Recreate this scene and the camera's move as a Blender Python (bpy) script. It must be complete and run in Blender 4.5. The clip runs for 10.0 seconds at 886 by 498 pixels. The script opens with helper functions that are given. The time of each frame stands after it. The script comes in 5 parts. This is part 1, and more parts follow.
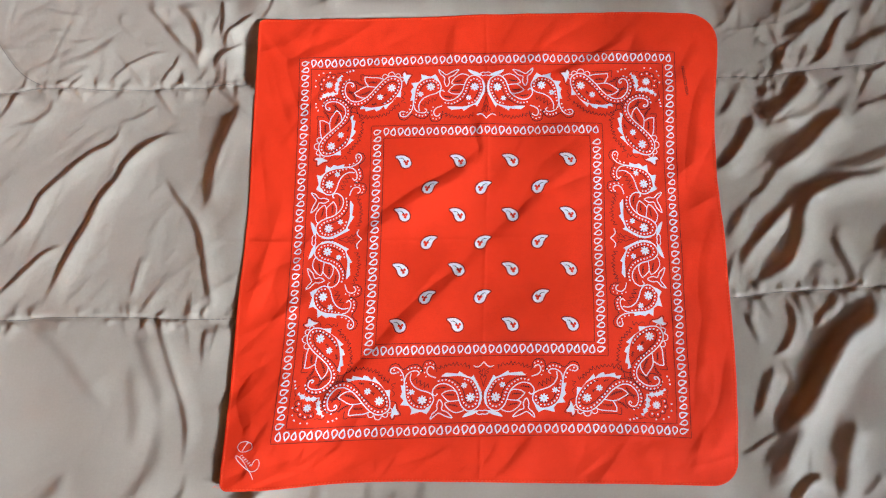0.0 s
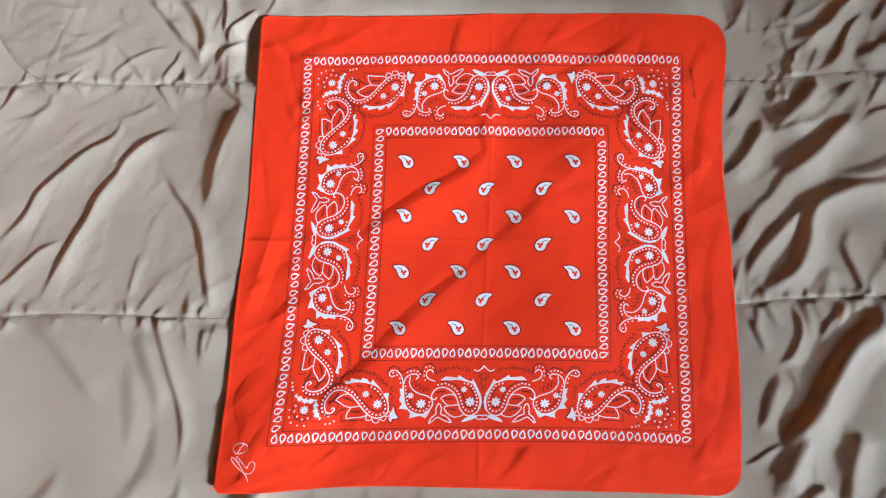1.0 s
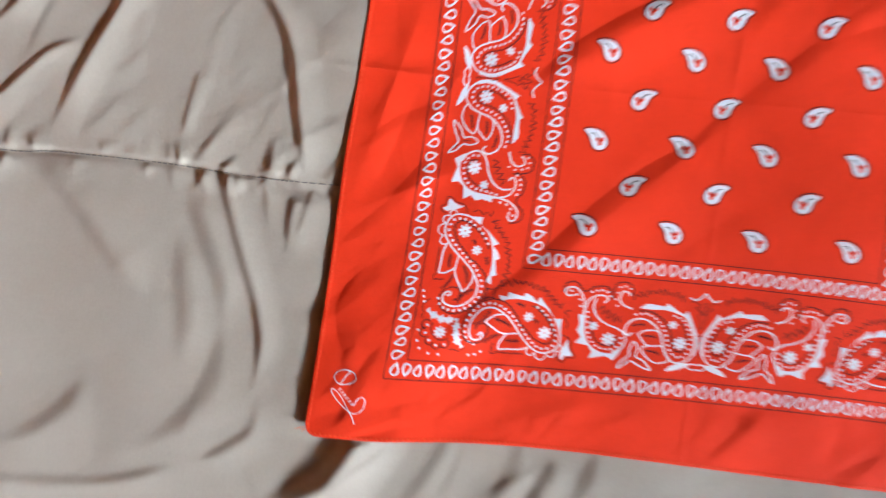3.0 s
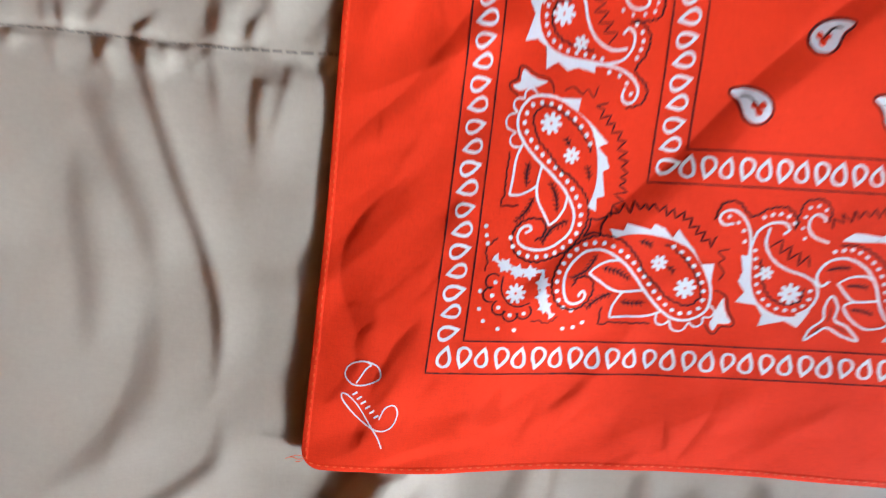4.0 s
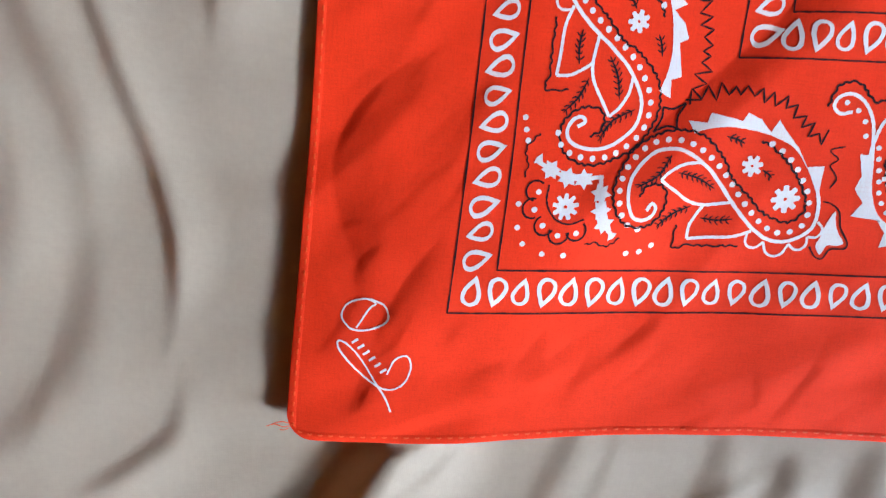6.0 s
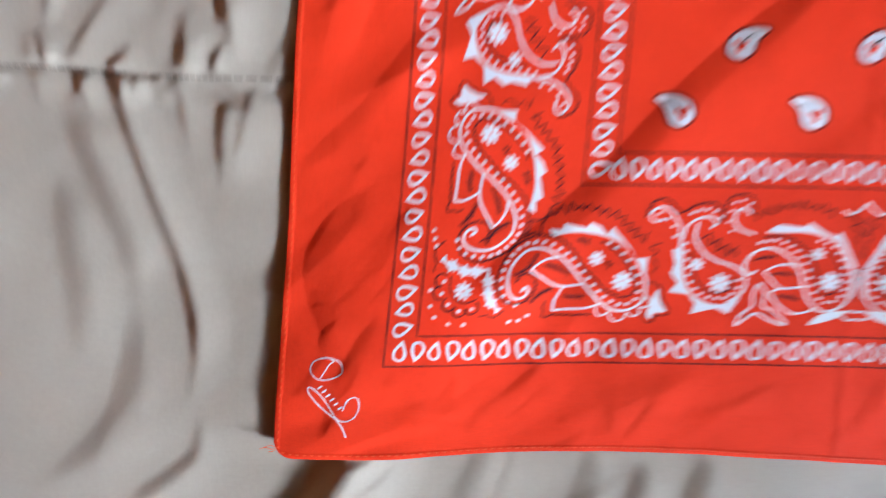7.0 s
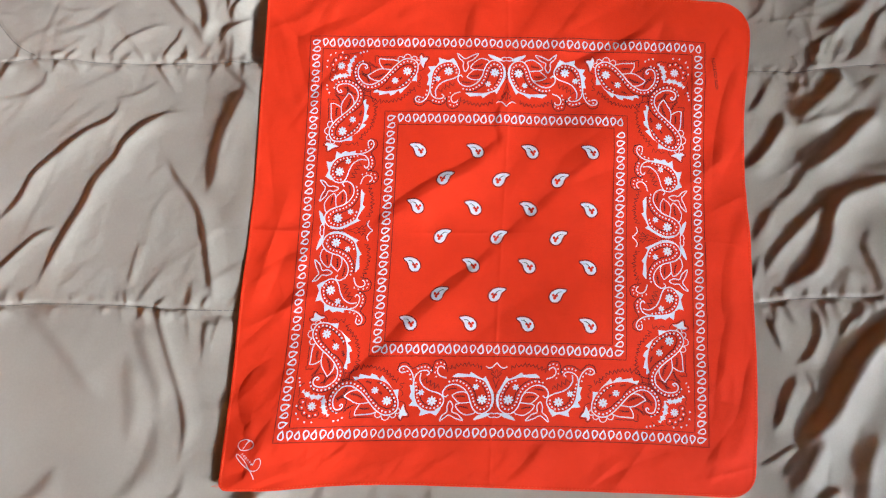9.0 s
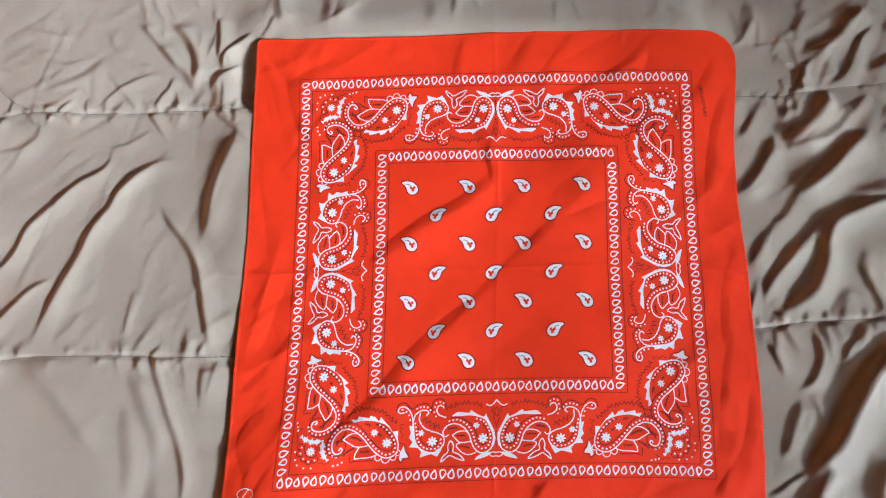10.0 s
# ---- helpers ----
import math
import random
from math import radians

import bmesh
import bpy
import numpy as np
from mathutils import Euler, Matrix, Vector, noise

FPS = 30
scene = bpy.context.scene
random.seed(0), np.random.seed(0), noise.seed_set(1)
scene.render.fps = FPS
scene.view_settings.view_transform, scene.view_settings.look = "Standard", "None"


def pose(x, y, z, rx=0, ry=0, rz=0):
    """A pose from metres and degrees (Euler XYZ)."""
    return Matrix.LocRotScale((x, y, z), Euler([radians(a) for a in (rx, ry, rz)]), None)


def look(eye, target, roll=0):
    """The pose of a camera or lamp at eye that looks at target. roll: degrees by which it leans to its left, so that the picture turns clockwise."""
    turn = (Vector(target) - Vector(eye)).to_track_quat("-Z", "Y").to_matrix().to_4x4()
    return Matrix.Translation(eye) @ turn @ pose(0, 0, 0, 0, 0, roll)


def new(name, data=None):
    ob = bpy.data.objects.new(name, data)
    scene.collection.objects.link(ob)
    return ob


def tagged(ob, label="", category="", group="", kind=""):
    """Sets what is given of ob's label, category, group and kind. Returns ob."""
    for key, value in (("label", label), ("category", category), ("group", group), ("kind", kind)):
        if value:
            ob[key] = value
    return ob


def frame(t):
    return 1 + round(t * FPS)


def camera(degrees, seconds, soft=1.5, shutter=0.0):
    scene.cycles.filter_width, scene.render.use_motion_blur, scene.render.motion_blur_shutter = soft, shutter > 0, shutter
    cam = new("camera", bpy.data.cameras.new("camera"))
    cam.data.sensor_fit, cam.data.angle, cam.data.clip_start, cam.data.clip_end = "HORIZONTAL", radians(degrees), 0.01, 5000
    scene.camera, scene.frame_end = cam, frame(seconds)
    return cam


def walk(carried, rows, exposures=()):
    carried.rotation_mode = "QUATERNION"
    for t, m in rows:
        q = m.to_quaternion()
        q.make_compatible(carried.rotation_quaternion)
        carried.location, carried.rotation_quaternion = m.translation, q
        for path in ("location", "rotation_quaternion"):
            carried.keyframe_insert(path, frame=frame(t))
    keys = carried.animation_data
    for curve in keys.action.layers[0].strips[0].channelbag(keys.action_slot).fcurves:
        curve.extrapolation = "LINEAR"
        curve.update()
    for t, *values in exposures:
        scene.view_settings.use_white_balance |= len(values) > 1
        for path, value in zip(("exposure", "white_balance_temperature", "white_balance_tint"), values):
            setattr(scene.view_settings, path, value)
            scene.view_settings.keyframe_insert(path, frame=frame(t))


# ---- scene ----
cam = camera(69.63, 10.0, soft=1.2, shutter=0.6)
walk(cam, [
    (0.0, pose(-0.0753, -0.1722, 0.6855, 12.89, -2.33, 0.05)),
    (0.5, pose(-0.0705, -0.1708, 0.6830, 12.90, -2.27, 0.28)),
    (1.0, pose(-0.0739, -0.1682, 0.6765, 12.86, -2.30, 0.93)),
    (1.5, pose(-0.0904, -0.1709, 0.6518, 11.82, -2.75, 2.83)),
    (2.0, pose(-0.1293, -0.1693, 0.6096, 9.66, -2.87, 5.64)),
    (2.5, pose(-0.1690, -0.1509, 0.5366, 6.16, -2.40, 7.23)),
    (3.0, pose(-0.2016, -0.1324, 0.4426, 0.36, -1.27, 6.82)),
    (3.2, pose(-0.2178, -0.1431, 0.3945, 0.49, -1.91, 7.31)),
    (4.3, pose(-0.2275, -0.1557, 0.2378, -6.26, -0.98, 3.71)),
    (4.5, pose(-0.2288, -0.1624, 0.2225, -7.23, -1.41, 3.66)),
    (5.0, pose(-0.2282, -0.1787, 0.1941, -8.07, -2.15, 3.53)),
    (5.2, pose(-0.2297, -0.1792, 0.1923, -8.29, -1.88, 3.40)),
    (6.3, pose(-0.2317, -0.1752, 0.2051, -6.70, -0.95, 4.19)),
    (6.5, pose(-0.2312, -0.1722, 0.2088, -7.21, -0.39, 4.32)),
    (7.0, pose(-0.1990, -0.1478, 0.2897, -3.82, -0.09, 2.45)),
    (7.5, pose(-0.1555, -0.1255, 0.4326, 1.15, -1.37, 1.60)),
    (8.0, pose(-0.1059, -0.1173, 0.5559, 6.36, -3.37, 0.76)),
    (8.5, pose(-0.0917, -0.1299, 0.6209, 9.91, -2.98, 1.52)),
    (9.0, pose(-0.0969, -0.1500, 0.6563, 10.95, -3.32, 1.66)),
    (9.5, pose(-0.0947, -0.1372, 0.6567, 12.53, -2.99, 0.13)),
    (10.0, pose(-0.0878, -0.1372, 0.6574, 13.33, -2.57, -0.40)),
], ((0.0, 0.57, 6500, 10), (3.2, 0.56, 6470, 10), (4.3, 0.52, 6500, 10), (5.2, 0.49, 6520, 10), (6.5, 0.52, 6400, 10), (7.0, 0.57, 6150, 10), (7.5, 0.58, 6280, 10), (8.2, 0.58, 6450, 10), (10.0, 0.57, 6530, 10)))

# ---- light: one unseen window in an added wall, daylight through it ----
world = bpy.data.worlds.new("daylight")
scene.world = world
world.use_nodes = True
wn = world.node_tree.nodes
sky = wn.new("ShaderNodeTexSky")
sky.sky_type = "NISHITA"
sky.sun_disc = False
sky.sun_elevation, sky.sun_rotation = radians(22.5), radians(120)
world.node_tree.links.new(sky.outputs[0], wn["Background"].inputs[0])
wn["Background"].inputs[1].default_value = 0.1

# sill and jamb are set so their penumbra dims the bed's right side
WIN = dict(x=3.20, y0=-3.05, y1=-1.30, z0=1.36, z1=3.00)
# a wide sun disc stands in for the window's soft daylight
sun = new("sun", bpy.data.lights.new("sun", "SUN"))
sun.data.energy, sun.data.angle, sun.data.color = 5.0, radians(9), (0.81, 0.95, 1.12)
sun.matrix_world = look((8.04, -4.62, 3.84), (0, 0, 0))
lamp = new("window_light", bpy.data.lights.new("window_light", "AREA"))
lamp.data.shape, lamp.data.size, lamp.data.size_y = "RECTANGLE", 1.7, 1.6
lamp.data.energy, lamp.data.color = 6, (0.72, 0.87, 1.0)
lamp.matrix_world = look((WIN["x"] - 0.03, -2.1, 2.1), (0, 0, 0))


# ---- materials ----
def material(name, base, rough, vary=0.08, coarse=20.0, fine=900.0, bump=0.1, depth=0.0004, sheen=0.0, specular=0.4, tint=None):
    """A surface whose colour wanders at two scales, with a fine relief."""
    m = bpy.data.materials.new(name)
    m.use_nodes = True
    n, link = m.node_tree.nodes, m.node_tree.links.new
    bsdf = n["Principled BSDF"]
    pos = n.new("ShaderNodeNewGeometry")
    big, small = n.new("ShaderNodeTexNoise"), n.new("ShaderNodeTexNoise")
    big.inputs["Scale"].default_value, small.inputs["Scale"].default_value = coarse, fine
    big.inputs["Detail"].default_value, small.inputs["Detail"].default_value = 4, 3
    for t in (big, small):
        link(pos.outputs["Position"], t.inputs["Vector"])
    add = n.new("ShaderNodeMath")
    add.operation = "ADD"
    link(big.outputs["Fac"], add.inputs[0])
    link(small.outputs["Fac"], add.inputs[1])
    ramp = n.new("ShaderNodeMapRange")
    ramp.inputs["From Min"].default_value, ramp.inputs["From Max"].default_value = 0.6, 1.4
    link(add.outputs[0], ramp.inputs["Value"])
    mix = n.new("ShaderNodeMix")
    mix.data_type = "RGBA"
    low = tint or [c * (1 - vary) for c in base]
    mix.inputs["A"].default_value = (*low, 1)
    mix.inputs["B"].default_value = (*[min(1, c * (1 + vary)) for c in base], 1)
    link(ramp.outputs[0], mix.inputs["Factor"])
    link(mix.outputs["Result"], bsdf.inputs["Base Color"])
    bsdf.inputs["Roughness"].default_value = rough
    bsdf.inputs["Specular IOR Level"].default_value = specular
    bsdf.inputs["Sheen Weight"].default_value = sheen
    b = n.new("ShaderNodeBump")
    b.inputs["Strength"].default_value, b.inputs["Distance"].default_value = bump, depth
    link(small.outputs["Fac"], b.inputs["Height"])
    link(b.outputs["Normal"], bsdf.inputs["Normal"])
    return m


def woven(m, pitch=0.00042, strength=0.25, depth=0.0001, turn=0.0, gap=None, amount=0.5):
    """Adds the relief of a plain weave: two crossed sets of threads, slubby."""
    n, link = m.node_tree.nodes, m.node_tree.links.new
    pos = n["Geometry"]
    turned = n.new("ShaderNodeMapping")
    turned.inputs["Rotation"].default_value[2] = turn
    link(pos.outputs["Position"], turned.inputs["Vector"])
    waves = []
    for axis in ("X", "Y"):
        w = n.new("ShaderNodeTexWave")
        w.bands_direction = axis
        w.inputs["Scale"].default_value = 0.314 / pitch
        w.inputs["Distortion"].default_value = 1.2
        w.inputs["Detail"].default_value = 1
        w.inputs["Detail Scale"].default_value = 0.6
        link(turned.outputs[0], w.inputs["Vector"])
        waves.append(w)
    both = n.new("ShaderNodeMath")
    both.operation = "MULTIPLY"
    for k in (0, 1):
        link(waves[k].outputs["Fac"], both.inputs[k])
    b = n.new("ShaderNodeBump")
    b.inputs["Strength"].default_value, b.inputs["Distance"].default_value = strength, depth
    link(both.outputs[0], b.inputs["Height"])
    link(n["Bump"].outputs["Normal"], b.inputs["Normal"])
    link(b.outputs["Normal"], n["Principled BSDF"].inputs["Normal"])
    if gap:
        # slubs along both thread sets; gaps coloured as shade on cloth, ground under ink
        fac = both.outputs[0]
        for stretch in ((1.0, 0.06, 1.0), (0.06, 1.0, 1.0)):
            long = n.new("ShaderNodeMapping")
            long.inputs["Scale"].default_value = stretch
            link(turned.outputs[0], long.inputs["Vector"])
            slub = n.new("ShaderNodeTexNoise")
            slub.inputs["Scale"].default_value, slub.inputs["Detail"].default_value = 1.1 / pitch, 1
            link(long.outputs[0], slub.inputs["Vector"])
            mean = n.new("ShaderNodeMath")
            mean.operation = "MULTIPLY_ADD"
            mean.inputs[1].default_value = 0.9
            link(slub.outputs["Fac"], mean.inputs[0])
            link(fac, mean.inputs[2])
            fac = mean.outputs[0]
        ramp = n.new("ShaderNodeMapRange")
        ramp.inputs["From Min"].default_value, ramp.inputs["From Max"].default_value = 1.05, 0.65
        ramp.inputs["To Max"].default_value = amount
        link(fac, ramp.inputs["Value"])
        mix = n.new("ShaderNodeMix")
        mix.data_type = "RGBA"
        mix.inputs["B"].default_value = (*gap, 1)
        link(ramp.outputs[0], mix.inputs["Factor"])
        base = n["Principled BSDF"].inputs["Base Color"]
        link(base.links[0].from_socket, mix.inputs["A"])
        link(mix.outputs["Result"], base)
    return both


def crinkled(m, scale=30.0, strength=0.2, depth=0.0022):
    """Adds a wandering relief, a few centimetres long, to a satin."""
    n, link = m.node_tree.nodes, m.node_tree.links.new
    turned = n.new("ShaderNodeMapping")
    turned.inputs["Rotation"].default_value[2] = radians(-50)
    turned.inputs["Scale"].default_value = (0.45, 1.5, 1.0)
    link(n["Geometry"].outputs["Position"], turned.inputs["Vector"])
    t = n.new("ShaderNodeTexNoise")
    t.inputs["Scale"].default_value, t.inputs["Detail"].default_value, t.inputs["Roughness"].default_value = scale, 3, 0.45
    link(turned.outputs[0], t.inputs["Vector"])
    b = n.new("ShaderNodeBump")
    b.inputs["Strength"].default_value, b.inputs["Distance"].default_value = strength, depth
    link(t.outputs["Fac"], b.inputs["Height"])
    last = n["Principled BSDF"].inputs["Normal"].links[0].from_socket
    link(last, b.inputs["Normal"])
    link(b.outputs["Normal"], n["Principled BSDF"].inputs["Normal"])


RED = (0.86, 0.042, 0.011)
red_cotton = material("red_cotton", RED, 0.75, 0.13, 14, 2200, 0.35, 0.00012, 0.0, 0.10)
# a darker red paints the shade between its threads
woven(red_cotton, 0.00042, 0.14, 0.00008, 0.02, (0.55, 0.018, 0.006), 0.36)
red_thread = material("red_thread", (0.90, 0.085, 0.014), 0.6, 0.15, 60, 2500, 0.2, 0.0001)
white_ink = material("white_ink", (0.86, 0.88, 0.92), 0.7, 0.05, 30, 2600, 0.2, 0.00012, 0.1, 0.3, tint=(0.78, 0.76, 0.82))
woven(white_ink, 0.00042, 0.14, 0.00008, 0.02, (0.74, 0.45, 0.48), 0.35)
black_ink = material("black_ink", (0.014, 0.011, 0.017), 0.9, 0.3, 60, 2600, 0.2, 0.0001, 0.0, 0.1, tint=(0.035, 0.013, 0.015))
satin = material("taupe_satin", (0.392, 0.328, 0.260), 0.58, 0.05, 7, 420, 0.15, 0.0006, 0.15, 0.28)
# darker taupe in the weave's gaps is shade put into the colour
woven(satin, 0.0006, 0.14, 0.0001, 0.03, (0.31, 0.255, 0.2), 0.22)
crinkled(satin)
seam_thread = material("seam_thread", (0.17, 0.14, 0.12), 0.6, 0.2, 80, 2500, 0.2, 0.0001)
# orange and tan on unseen surfaces, chosen to bounce warm light into the folds
bounce_wall_paint = material("warm_bounce_wall_paint", (0.45, 0.135, 0.026), 0.8, 0.04, 3, 150, 0.1, 0.0005)
bounce_ceiling_paint = material("bounce_ceiling_paint", (0.50, 0.26, 0.095), 0.85, 0.03, 3, 150, 0.1, 0.0005)
floor_wood = material("floor_wood", (0.28, 0.15, 0.07), 0.5, 0.2, 6, 120, 0.1, 0.0005)
frame_paint = material("white_frame_paint", (0.8, 0.8, 0.78), 0.4, 0.03, 5, 200, 0.05, 0.0002)
glass = bpy.data.materials.new("window_glass")
glass.use_nodes = True
gb = glass.node_tree.nodes["Principled BSDF"]
gb.inputs["Transmission Weight"].default_value, gb.inputs["Roughness"].default_value, gb.inputs["IOR"].default_value = 1.0, 0.0, 1.45


# ---- mesh helpers ----
def mesh_object(name, verts, faces, mat, parent=None, label="", smooth=True):
    me = bpy.data.meshes.new(name)
    me.from_pydata([tuple(map(float, v)) for v in verts], [], [tuple(map(int, f)) for f in faces])
    me.materials.append(mat)
    if smooth:
        me.polygons.foreach_set("use_smooth", [True] * len(me.polygons))
    me.update()
    ob = new(name, me)
    ob.parent = parent
    return tagged(ob, label)


def grid_object(name, P, mat, parent=None):
    """A sheet from an array of places (rows, columns, 3)."""
    r, c, _ = P.shape
    i = np.arange(r * c).reshape(r, c)
    quads = np.stack([i[:-1, :-1], i[:-1, 1:], i[1:, 1:], i[1:, :-1]], -1).reshape(-1, 4)
    me = bpy.data.meshes.new(name)
    me.vertices.add(r * c)
    me.vertices.foreach_set("co", P.reshape(-1).astype(np.float32))
    me.loops.add(quads.size)
    me.loops.foreach_set("vertex_index", quads.reshape(-1).astype(np.int32))
    me.polygons.add(len(quads))
    me.polygons.foreach_set("loop_start", np.arange(0, quads.size, 4, dtype=np.int32))
    me.polygons.foreach_set("use_smooth", np.ones(len(quads), dtype=bool))
    me.materials.append(mat)
    me.update(calc_edges=True)
    ob = new(name, me)
    ob.parent = parent
    return ob


def box(name, lo, hi, mat, parent=None, bevel=0.0):
    bm = bmesh.new()
    bmesh.ops.create_cube(bm, size=1)
    for v in bm.verts:
        v.co = Vector([lo[k] + (v.co[k] + 0.5) * (hi[k] - lo[k]) for k in range(3)])
    if bevel:
        bmesh.ops.bevel(bm, geom=bm.edges[:], offset=bevel, segments=2, affect="EDGES")
    me = bpy.data.meshes.new(name)
    bm.to_mesh(me)
    bm.free()
    me.materials.append(mat)
    ob = new(name, me)
    ob.parent = parent
    return ob


def smooth01(x):
    x = np.clip(x, 0, 1)
    return x * x * (3 - 2 * x)


def spline(points, step=1.0, closed=False):
    """A smooth line through the points (Catmull-Rom), with places about step apart."""
    p = np.array(points, float)
    if closed:
        p = np.vstack([p[-1], p, p[0], p[1]])
    else:
        p = np.vstack([2 * p[0] - p[1], p, 2 * p[-1] - p[-2]])
    out = []
    for a, b, c, d in zip(p[:-3], p[1:-2], p[2:-1], p[3:]):
        n = max(2, int(np.ceil(np.linalg.norm(c - b) / step)))
        t = np.linspace(0, 1, n, endpoint=False)[:, None]
        out.append(0.5 * (2 * b + (c - a) * t + (2 * a - 5 * b + 4 * c - d) * t**2 + (3 * b - a - 3 * c + d) * t**3))
    return np.vstack(out) if closed else np.vstack([*out, p[-2:-1]])


LIGHT_SIDE = np.array((0.87, -0.5))


def fold(X, Y, Z, path, high, steep, broad, ends=(0.25, 0.3), facet=False):
    """Raises a fold along a path: a steep flank on the side away from the window, a gentle one towards it. facet: a flat flank up to a sharp crest."""
    line = spline(path, 2.0)
    tang = np.gradient(line, axis=0)
    tang /= np.linalg.norm(tang, axis=1, keepdims=True)
    norm = np.stack([-tang[:, 1], tang[:, 0]], -1)
    if (norm @ LIGHT_SIDE).sum() < 0:
        norm = -norm
    reach = 2.2 * broad + 2 * steep
    lo, hi = line.min(0) - reach, line.max(0) + reach
    near = (X > lo[0]) & (X < hi[0]) & (Y > lo[1]) & (Y < hi[1])
    if not near.any():
        return
    q = np.stack([X[near], Y[near]], -1)
    best = np.full(len(q), 1e18)
    k = np.zeros(len(q), int)
    for i, c in enumerate(line):
        d = ((q - c) ** 2).sum(1)
        m = d < best
        best[m], k[m] = d[m], i
    off = q - line[k]
    d = (off * norm[k]).sum(1)
    along = np.abs((off * tang[k]).sum(1))
    s = k / (len(line) - 1)
    taper = smooth01(s / max(ends[0], 1e-3)) * smooth01((1 - s) / max(ends[1], 1e-3)) * np.exp(-((along / (0.6 * broad)) ** 2))
    if facet:
        rise = np.clip(1 + d / steep, 0, 1) * np.exp(-np.maximum(0, d) / broad)
    else:
        e = d - steep
        rise = smooth01(0.5 + 0.5 * np.clip(1 + e / steep, -1, 1)) * 0.5 + 0.5 * np.clip(1 + e / (2 * steep), 0, 1)
        rise *= np.exp(-((np.maximum(0, e) / (0.85 * broad)) ** 1.25))
    Z[near] += high * taper * rise


def soften(Z, rounds):
    """Evens out a sheet of heights over its next neighbours."""
    for _ in range(rounds):
        P = np.pad(Z, 1, mode="edge")
        Z = 0.5 * Z + 0.125 * (P[:-2, 1:-1] + P[2:, 1:-1] + P[1:-1, :-2] + P[1:-1, 2:])
    return Z


def ripple(x, seed, lengths):
    """A wandering line of several wave lengths, about -1 to 1."""
    r = np.random.RandomState(seed)
    return sum(np.sin(2 * np.pi * x / w + r.uniform(0, 6.28)) for w in lengths) / len(lengths) ** 0.5


# ---- the unseen room that closes the place, added; its warm colours brown the shade ----
def room():
    x0, x1, y0, y1, z0, z1 = -1.3, WIN["x"], -3.4, 2.2, -0.075, 3.30
    tagged(box("floor", (x0, y0, z0 - 0.1), (x1, y1, z0), floor_wood), "unseen brown wooden floor added under the comforter", "floor", kind="structure")
    tagged(box("ceiling", (x0, y0, z1), (x1, y1, z1 + 0.1), bounce_ceiling_paint), "unseen tan painted ceiling, added for warm bounce light", "ceiling", kind="structure")
    tagged(box("wall_north", (x0, y1, z0), (x1, y1 + 0.12, z1), bounce_wall_paint), "unseen plain orange painted wall, added for warm bounce light", "wall", kind="structure")
    tagged(box("wall_south", (x0, y0 - 0.12, z0), (x1, y0, z1), bounce_wall_paint), "unseen plain orange painted wall, added for warm bounce light", "wall", kind="structure")
    tagged(box("wall_west", (x0 - 0.12, y0, z0), (x0, y1, z1), bounce_wall_paint), "unseen plain orange painted wall, added for warm bounce light", "wall", kind="structure")
    # the east wall has the window's opening through it, placed to shade the right
    a, b, lo, hi = WIN["y0"], WIN["y1"], WIN["z0"], WIN["z1"]
    bm = bmesh.new()
    for p, q in (((x1, y0, z0), (x1 + 0.12, y1, lo)), ((x1, y0, hi), (x1 + 0.12, y1, z1)), ((x1, y0, lo), (x1 + 0.12, a, hi)), ((x1, b, lo), (x1 + 0.12, y1, hi))):
        made = bmesh.ops.create_cube(bm, size=1)["verts"]
        for v in made:
            v.co = Vector([p[k] + (v.co[k] + 0.5) * (q[k] - p[k]) for k in range(3)])
    me = bpy.data.meshes.new("wall_east")
    bm.to_mesh(me)
    bm.free()
    me.materials.append(bounce_wall_paint)
    tagged(new("wall_east", me), "unseen orange painted wall, its window opening set to shade one side", "wall", kind="structure")
    win = tagged(new("window_1"), "unseen white framed casement window added in the orange wall", "window", kind="structure")
    w = 0.05
    for p, q in (((a, lo), (b, lo + w)), ((a, hi - w), (b, hi)), ((a, lo + w), (a + w, hi - w)), ((b - w, lo + w), (b, hi - w)), (((a + b) / 2 - w / 2, lo + w), ((a + b) / 2 + w / 2, hi - w))):
        box("window_frame", (x1 + 0.04, p[0], p[1]), (x1 + 0.09, q[0], q[1]), frame_paint, win, 0.004)
    for p, q in ((a + w, (a + b) / 2 - w / 2), ((a + b) / 2 + w / 2, b - w)):
        pane = box("pane", (x1 + 0.062, p, lo + w), (x1 + 0.068, q, hi - w), glass, win)
        pane.visible_shadow = False


room()


# ---- the bandana's shape: a cotton square, lying a little out of true ----
# Its own coordinates are (u, v) in millimetres from the middle of the print; u to the right, v upwards.
def lie(q):
    """From the cloth's coordinates to the bed's, both in millimetres."""
    u, v = q[..., 0] / 220, q[..., 1] / 220
    x = 0.65 + 4.86 * v - 2.48 * v**2 + 0.43 * v**3 + 3.35 * u + 2.39 * u * v + 3.34 * u * v**2 + 3.21 * u**2 + 0.23 * u**2 * v - 5.83 * u**3
    y = -0.52 + 3.12 * v + 6.38 * v**2 - 3.3 * v**3 + 4.54 * u + 2.68 * u * v + 2.79 * u * v**2 - 4.53 * u**2 + 0.29 * u**2 * v - 2.18 * u**3
    return q + np.stack([x, y], -1)


def unlie(w):
    q = w
    for _ in range(6):
        q = q + (w - lie(q))
    return q


def bump(X, Y, x, y, r, h):
    return h * np.exp(-((X - x) ** 2 + (Y - y) ** 2) / r**2)


